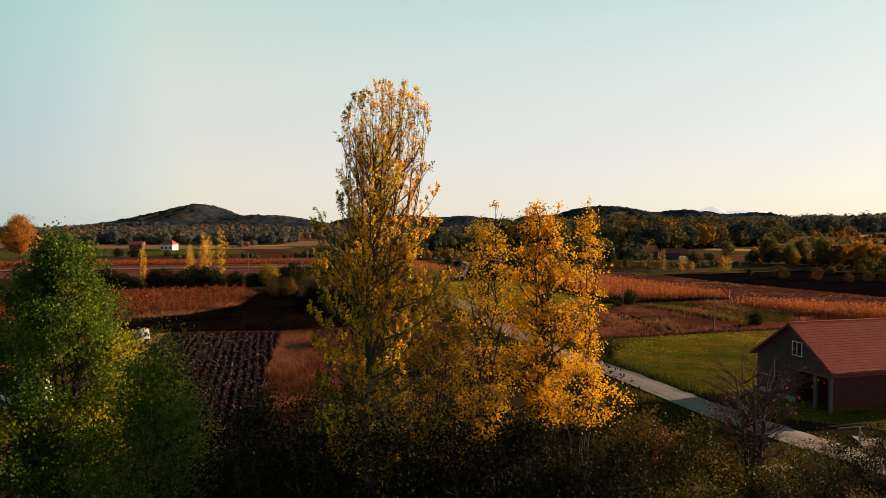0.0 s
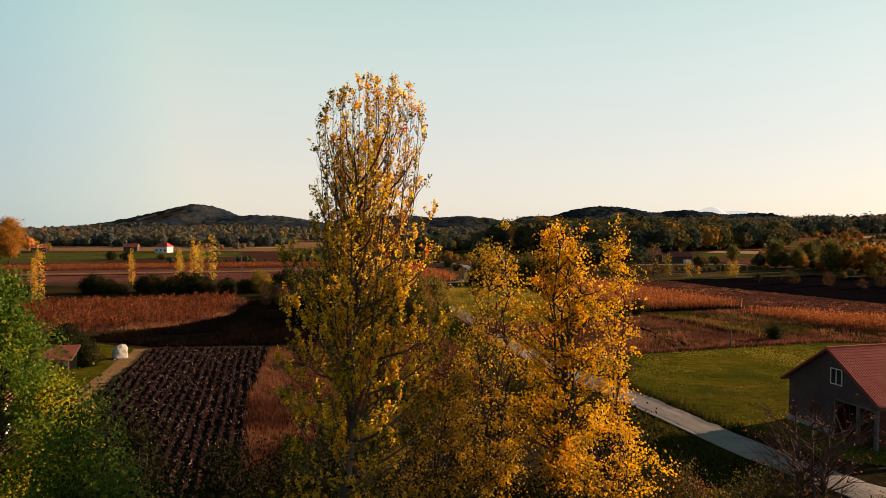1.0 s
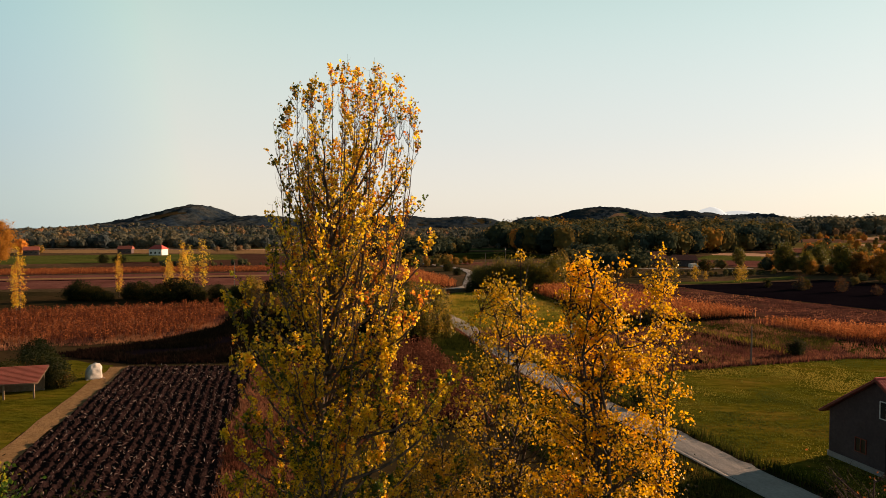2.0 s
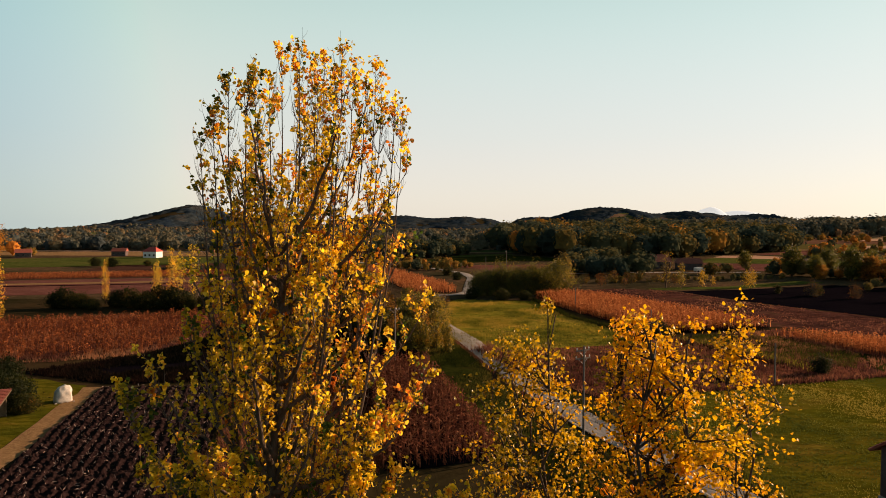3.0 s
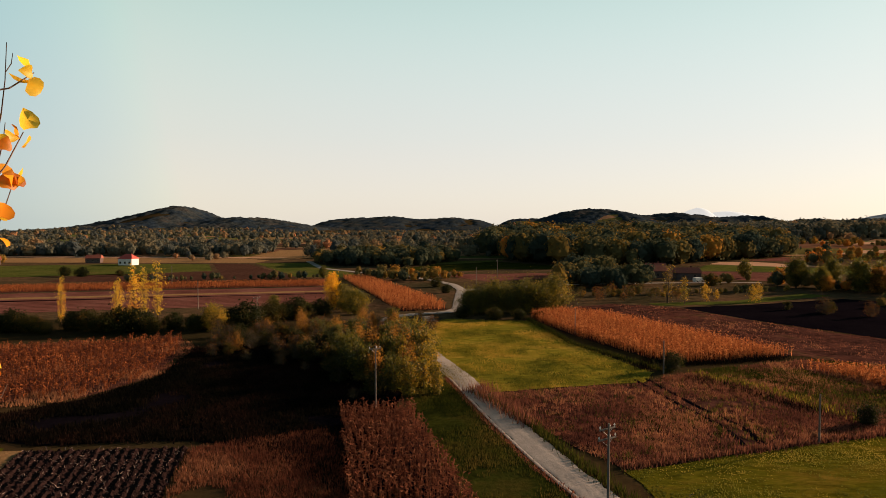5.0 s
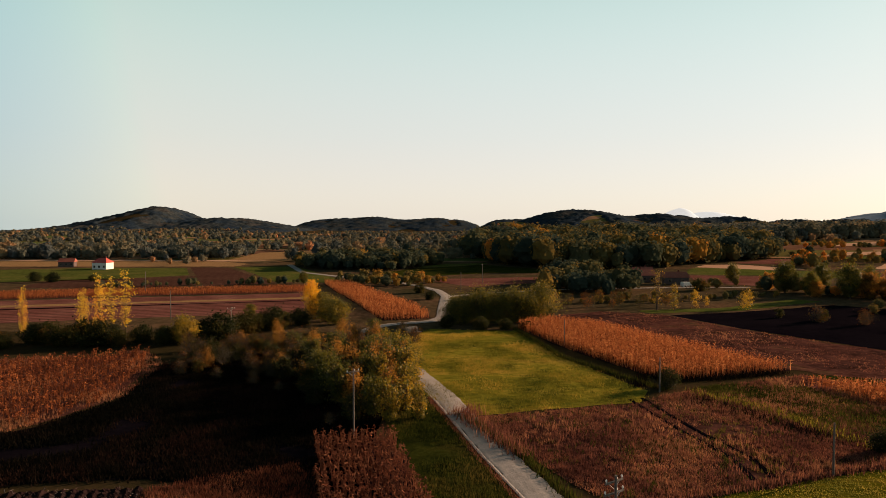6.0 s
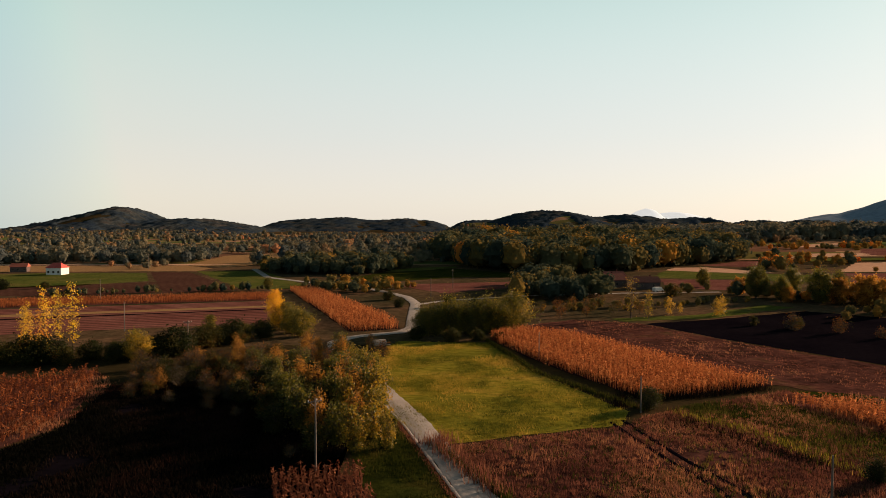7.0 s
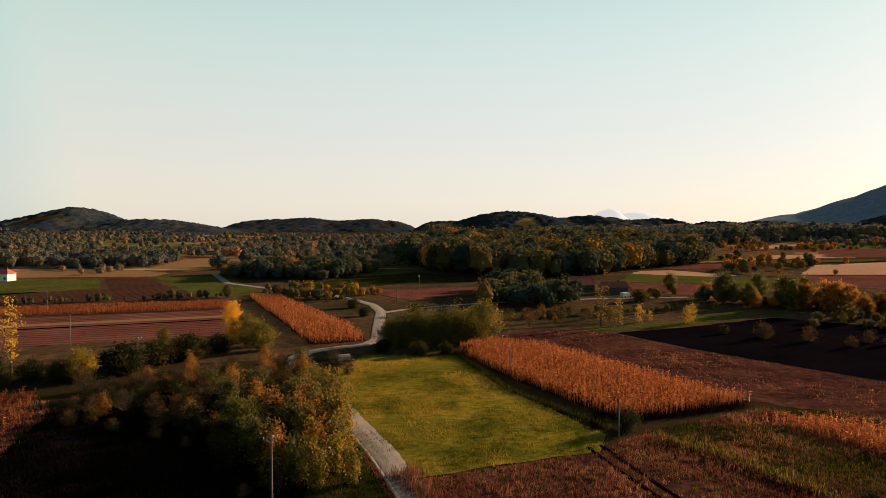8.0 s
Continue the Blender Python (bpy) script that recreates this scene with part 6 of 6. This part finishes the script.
def farmhouse():
    h = thing("farmhouse", pose(31.7, 65.5, 0, 0, 0, 16.3), "single-storey farmhouse with red tiled roof and plastered gable", "house")
    E, R, HALF, X1 = 3.85, 7.62, 5.37, 17.0
    slope = (R - E) / HALF
    top = lambda y: E + (HALF - abs(y)) * slope - 0.08
    part("gable_wall", prism([(-0.6, 0), (4.8, 0), (4.8, top(4.8)), (0, top(0)), (-4.8, top(4.8)), (-4.8, 3.35), (-0.6, 3.35)], "x", 0.5, 0.8), M_PLASTER, h, "grey unpainted plaster gable wall")
    part("back_gable", prism([(-4.8, 0), (4.8, 0), (4.8, top(4.8)), (0, top(0)), (-4.8, top(4.8))], "x", 16.2, 16.5), M_PLASTER, h)
    part("far_wall", boxes((0.8, 4.5, 0, 16.2, 4.8, top(4.8))), M_PLASTER, h)
    part("brick_wall", boxes((0.95, -4.5, 0, 16.2, -4.2, 3.28)), M_BRICK, h, "dark red brick wall under the eaves")
    part("brick_wall", boxes((3.1, -4.2, 0, 3.4, -0.6, 3.9)), M_BRICK, h, "red brick wall inside the porch")
    part("side_wall", boxes((0.8, -0.6, 0, 3.1, -0.3, 3.9)), M_BRICK, h)
    part("porch_ceiling", boxes((0.8, -4.7, 3.4, 3.4, -0.6, 3.5)), M_WOOD, h)
    part("beam", boxes((0.5, -4.8, 3.2, 0.78, -0.62, 3.348)), M_POST, h, "grey concrete porch beam")
    part("beam", boxes((0.82, -4.8, 3.3, 16.4, -4.55, 3.6)), M_FASCIA, h)
    for x, y in ((0.66, -4.65), (0.66, -2.9), (7.4, -4.65), (11.8, -4.65)):
        part("column", boxes((x - 0.14, y - 0.14, 0, x + 0.14, y + 0.14, 3.2 if x < 1 else 3.3), bevel=0.015), M_POST, h, "grey concrete porch column")
    part("plinth", boxes((0.42, -0.6, 0, 0.5, 4.88, 0.5)), M_CONCRETE, h)
    tiled_slope(h, 0, X1, -HALF, E, 0, R, M_TILE, label="sunlit red tile slope")
    tiled_slope(h, 0, X1, HALF, E, 0, R, M_TILE)
    bm = bmesh.new()
    for i in range(44):
        rod(bm, (i * X1 / 44, 0, R + 0.04), ((i + 1) * X1 / 44 + 0.04, 0, R + 0.05), 0.13, 0.12, 8)
    part("ridge_tiles", bm, M_TILE, h)
    for s in (-1, 1):
        part("bargeboard", prism([(s * HALF, E - 0.16), (s * HALF, E + 0.02), (0, R + 0.02), (0, R - 0.16)], "x", -0.03, 0.02), M_FASCIA, h, "dark red bargeboard")
        part("eaves_board", boxes((0.03, s * (HALF - 0.03), E - 0.16, X1, s * (HALF + 0.01), E + 0.0)), M_FASCIA, h)
        part("gutter", rod(bmesh.new(), (0, s * (HALF + 0.09), E - 0.05), (X1, s * (HALF + 0.09), E - 0.07), 0.07, 0.07, 8), M_FASCIA, h)
        part("soffit", prism([(s * (HALF - 0.05), E - 0.14), (s * (HALF - 0.05), E - 0.08), (0, R - 0.12), (0, R - 0.18)], "x", 0.03, 0.5), M_FASCIA, h, "dark red boarded verge")
    window(h, pose(0.5, -0.7, 5.25), 1.25, 1.4, M_WHITE)
    window(h, pose(0.5, 1.6, 1.9), 1.1, 1.2, M_FASCIA)
    window(h, pose(3.1, -2.4, 1.7), 1.2, 1.2, M_FASCIA)
    d = part("door", boxes((9.0, -4.56, 0.02, 10.0, -4.505, 2.1)), M_WOOD, h, "brown wooden door")
    part("handle", boxes((9.85, -4.6, 1.0, 9.9, -4.565, 1.12)), M_STEEL, d)


farmhouse()


def small_house(at, turn, L, W, wall_h, roof_h, hip, wall_mat, roof_mat, label, name="house", windows=3, floors=1):
    h = thing(name, pose(*at, 0, 0, turn), label, "house", "far houses")
    part("wall", boxes((-L / 2, -W / 2, 0, L / 2, W / 2, wall_h)), wall_mat, h)
    o = 0.5
    bm = bmesh.new()
    a = [bm.verts.new(p) for p in ((-L / 2 - o, -W / 2 - o, wall_h), (L / 2 + o, -W / 2 - o, wall_h), (L / 2 + o, W / 2 + o, wall_h), (-L / 2 - o, W / 2 + o, wall_h))]
    r = [bm.verts.new(p) for p in ((-L / 2 - o + hip, 0, wall_h + roof_h), (L / 2 + o - hip, 0, wall_h + roof_h))]
    for f in ((a[0], a[1], r[1], r[0]), (a[2], a[3], r[0], r[1]), (a[1], a[2], r[1]), (a[3], a[0], r[0]), (a[3], a[2], a[1], a[0])):
        bm.faces.new(f)
    rf = part("roof", bm, roof_mat, h)
    part("chimney", boxes((L * 0.15, 0.3, wall_h + roof_h * 0.5, L * 0.15 + 0.5, 0.8, wall_h + roof_h + 0.7)), M_BRICK, rf)
    for fl in range(floors):
        for i in range(windows):
            x = -L / 2 + (i + 0.5) * L / windows
            window(h, pose(x, -W / 2 - 0.005, 1.5 + fl * 2.8, 0, 0, 90), 1.1, 1.2, M_WOOD)
    return h


small_house((-183, 405, 0), -8, 8.2, 6.5, 3.6, 2.5, 2.6, M_WHITE, M_TILE, "white house with red hipped roof", windows=3)
small_house((-213, 425, 0), 12, 8, 6, 2.8, 2.0, 0.4, M_PLASTER, M_TILE_OLD, "small pale house behind trees")
small_house((-260, 405, 0), 30, 8, 6, 2.8, 2.2, 0.4, M_PLASTER, M_TILE_OLD, "small red-roofed house behind trees")
small_house((82, 326, 0), 8, 15, 7, 3.0, 2.6, 0.5, M_PLASTER, M_TILE_OLD, "long low farmhouse with brown-red roof", windows=5)
small_house((96, 318, 0), -4, 10, 6.5, 2.8, 2.2, 0.5, M_PLASTER, M_TILE_OLD, "farm shed with brown-red roof", windows=2)
small_house((88, 336, 0), 4, 9, 7, 3.2, 2.6, 0.5, M_WHITE, M_TILE_OLD, "whitewashed house between farm roofs", windows=2)
small_house((-41.6, 61.0, 0), 20, 4.4, 3.4, 3.0, 1.1, 0.2, M_WHITE, M_TILE_OLD, "small whitewashed outbuilding behind green trees", "outbuilding", windows=1)


def white_van(at, turn):
    v = thing("van", pose(*at, 0, 0, turn), "white van parked beside the farm", "van")
    part("body", prism([(-2.3, 0.35), (2.3, 0.35), (2.35, 0.95), (1.5, 1.15), (0.9, 1.95), (-2.2, 2.0), (-2.35, 1.2)], "y", -0.85, 0.85), M_WHITE, v)
    part("windscreen", prism([(1.44, 1.22), (1.47, 1.23), (1.0, 1.85), (0.97, 1.84)], "y", -0.75, 0.75), M_GLASS, v)
    for x in (-1.4, 1.4):
        for y in (-0.8, 0.8):
            part("wheel", rod(bmesh.new(), (x, y - 0.1, 0.34), (x, y + 0.1, 0.34), 0.34, 0.34, 16), M_RUBBER, v)


white_van((96, 304, 0), 25)


def tiled_shed(at, turn):
    s = thing("shed", pose(*at, 0, 0, turn), "low shed with an old red tiled roof", "shed")
    for x in (-3.0, 0, 3.0):
        for y, z in ((-1.9, 1.75), (1.9, 2.6)):
            part("post", boxes((x - 0.08, y - 0.08, 0, x + 0.08, y + 0.08, z)), M_WOOD, s)
    part("back_wall", boxes((-3.0, 1.98, 0, 3.0, 2.1, 2.6)), M_WOOD, s, "weathered board wall")
    part("side_wall", boxes((-3.12, -1.8, 0, -3.09, 1.9, 1.9)), M_WOOD, s)
    part("roof_deck", prism([(-2.3, 1.72), (2.4, 2.76), (2.4, 2.82), (-2.3, 1.78)], "x", -3.5, 3.5), M_WOOD, s)
    tiled_slope(s, -3.5, 3.5, -2.35, 1.82, 2.4, 2.87, M_TILE_OLD, label="old red tiles")


tiled_shed((-51.8, 86.5, 0), 18)


def hay_stack(at, turn):
    """A stack under a white sheet, rounded and sagging."""
    rng = random.Random(8)
    s = thing("hay_stack", pose(*at, 0, 0, turn) @ Matrix.Scale(0.78, 4), "hay stack under a white tarpaulin", "hay stack")
    bm = bmesh.new()
    bmesh.ops.create_cube(bm, size=1.0, matrix=Matrix.LocRotScale((0, 0, 1.2), None, (2.4, 2.0, 2.4)))
    bmesh.ops.subdivide_edges(bm, edges=bm.edges[:], cuts=7, use_grid_fill=True)
    for v in bm.verts:
        u = max(0.0, v.co.z - 1.1) / 1.3
        round_off = 1 - 0.16 * (abs(v.co.x / 1.2) * abs(v.co.y)) ** 2
        v.co.x *= round_off * (1 - 0.35 * u ** 2)
        v.co.y *= round_off * (1 - 0.4 * u ** 2)
        v.co.z -= 0.22 * u * (abs(v.co.x) + 0.3 * abs(v.co.y))
        v.co += 0.2 * noise.noise_vector(v.co * 1.7)
        v.co.x += 0.25 * u
        v.co.z = max(0.03, v.co.z)
    part("tarpaulin", bm, M_TARP, s, "white crumpled tarpaulin", smooth=True)
    for i in range(4):
        part("weight_stone", boxes((-1.3 + i * 0.8, -1.28, 0, -1.0 + i * 0.8, -1.05, 0.18), bevel=0.04), M_CONCRETE, s)


hay_stack((-47.1, 95.5, 0), 40)
scatter(copy_thing(H1, pose(0, 0, 0)), [(-50.5, 92, 0.7), (-52.5, 95, 0.9), (-48.4, 90.5, 0.5), (-55, 91, 0.8), (-57, 98, 0.9), (-60, 104, 0.9)], rnd)


def trailer(at, turn):
    t = thing("farm_trailer", pose(*at, 0, 0, turn), "farm trailer under a grey canvas cover", "trailer")
    part("bed", boxes((-1.4, -0.85, 0.55, 1.4, 0.85, 0.75)), M_WOOD, t)
    part("cover", prism([(-0.85, 0.75), (0.85, 0.75), (0.8, 1.35), (0.4, 1.75), (-0.4, 1.75), (-0.8, 1.35)], "x", -1.35, 1.35), M_CANVAS, t, "grey canvas cover")
    part("drawbar", rod(bmesh.new(), (1.4, 0, 0.6), (2.5, 0, 0.45), 0.05), M_STEEL, t)
    for y in (-0.95, 0.95):
        part("wheel", rod(bmesh.new(), (0, y - 0.09, 0.38), (0, y + 0.09, 0.38), 0.38, 0.38, 16), M_RUBBER, t)


trailer((-7.2, 192.5, 0), 20)


# ---- poles, posts and yard things ----
def utility_pole(at, tall, turn, arms=1, label="weathered wooden utility pole with a crossarm"):
    p = thing("utility_pole", pose(*at, 0, 0, turn), label, "utility pole", "utility poles")
    part("pole", rod(bmesh.new(), (0, 0, -0.3), (0, 0, tall), 0.12, 0.085, 10), M_POLE, p)
    for k in range(arms):
        z = tall - 0.45 - 0.75 * k
        w = 0.85 if k == 0 else 0.95
        part("crossarm", boxes((-w, 0.10, z - 0.06, w, 0.20, z + 0.06), bevel=0.01), M_POLE, p)
        part("brace", rod(rod(bmesh.new(), (-w * 0.6, 0.16, z - 0.06), (0, 0.12, z - 0.5), 0.018), (w * 0.6, 0.16, z - 0.06), (0, 0.12, z - 0.5), 0.018), M_STEEL, p)
        for x in (-w + 0.1, 0.3 * w, w - 0.1):
            ins = rod(bmesh.new(), (x, 0.15, z + 0.06), (x, 0.15, z + 0.14), 0.02)
            rod(ins, (x, 0.15, z + 0.14), (x, 0.15, z + 0.22), 0.06, 0.07)
            rod(ins, (x, 0.15, z + 0.22), (x, 0.15, z + 0.30), 0.045, 0.03)
            part("insulator", ins, M_PORCELAIN, p)
    return p


utility_pole((10.8, 82.2, 0), 9.4, 35, 2)
utility_pole((-10.9, 119.5, 0), 8.2, 35, 1)
utility_pole((-46.5, 187.5, 0), 7.0, 35, 1)
utility_pole((-72, 218, 0), 7.5, 35, 0, "tall grey pole beside stubble")
utility_pole((-106, 281, 0), 7.8, 35, 0, "tall grey pole in a maize strip")
utility_pole((32.5, 140.3, 0), 5.3, 70, 0, "grey wooden line post at the meadow corner")
utility_pole((39.3, 106.8, 0), 5.4, 70, 0, "grey wooden line post at the field edge")
utility_pole((25.2, 179, 0), 5.4, 70, 0, "grey wooden line post at the maize edge")
utility_pole((7, 290, 0), 7.0, 70, 0, "far grey pole by the field track")
utility_pole((17, 322, 0), 8.0, 70, 1, "far utility pole in brown stubble")
utility_pole((-150, 440, 0), 9.0, 30, 1, "far utility pole beside pale stubble")


def fence_post(at, turn, brace):
    p = thing("fence_post", pose(*at, 0, 0, turn), "pale concrete fence post at the yard", "fence post", "yard fence posts")
    part("post", boxes((-0.07, -0.07, -0.1, 0.07, 0.07, 1.5), bevel=0.01), M_CONCRETE, p)
    if brace:
        part("brace", rod(bmesh.new(), (0.06, 0, 1.15), (0.85, 0, 0.02), 0.05, 0.05, 6), M_CONCRETE, p)


fence_post((31.2, 52.2, 0), -20, True)
fence_post((33.4, 51.0, 0), -20, False)
fence_post((36.2, 49.6, 0), -20, False)
for x, y, a, n in ((33.5, 57.6, 17, 4.5), (34.2, 57.0, 15, 5.0)):
    p = thing("timber_pole", pose(x, y, 0.12, 0, 0, a), "long pale timber pole lying on grass", "timber", "timber by the house")
    part("timber", rod(bmesh.new(), (-n / 2, 0, 0), (n / 2, 0, 0.02), 0.07, 0.05, 8), M_POLE, p)


def plastic_sheet(at):
    bm = bmesh.new()
    bmesh.ops.create_grid(bm, x_segments=14, y_segments=10, size=0.5)
    for v in bm.verts:
        v.co.x *= 2.0
        v.co.z = 0.12 + 0.12 * noise.noise(v.co * 3.0)
    ob = part("plastic_sheet", bm, M_TARP, None, smooth=True)
    ob.matrix_basis = pose(*at, 0, 0, 20)
    tagged(ob, "crumpled white plastic sheet lying among shrubs", "sheet")


plastic_sheet((22.6, 47.0, 0.02))
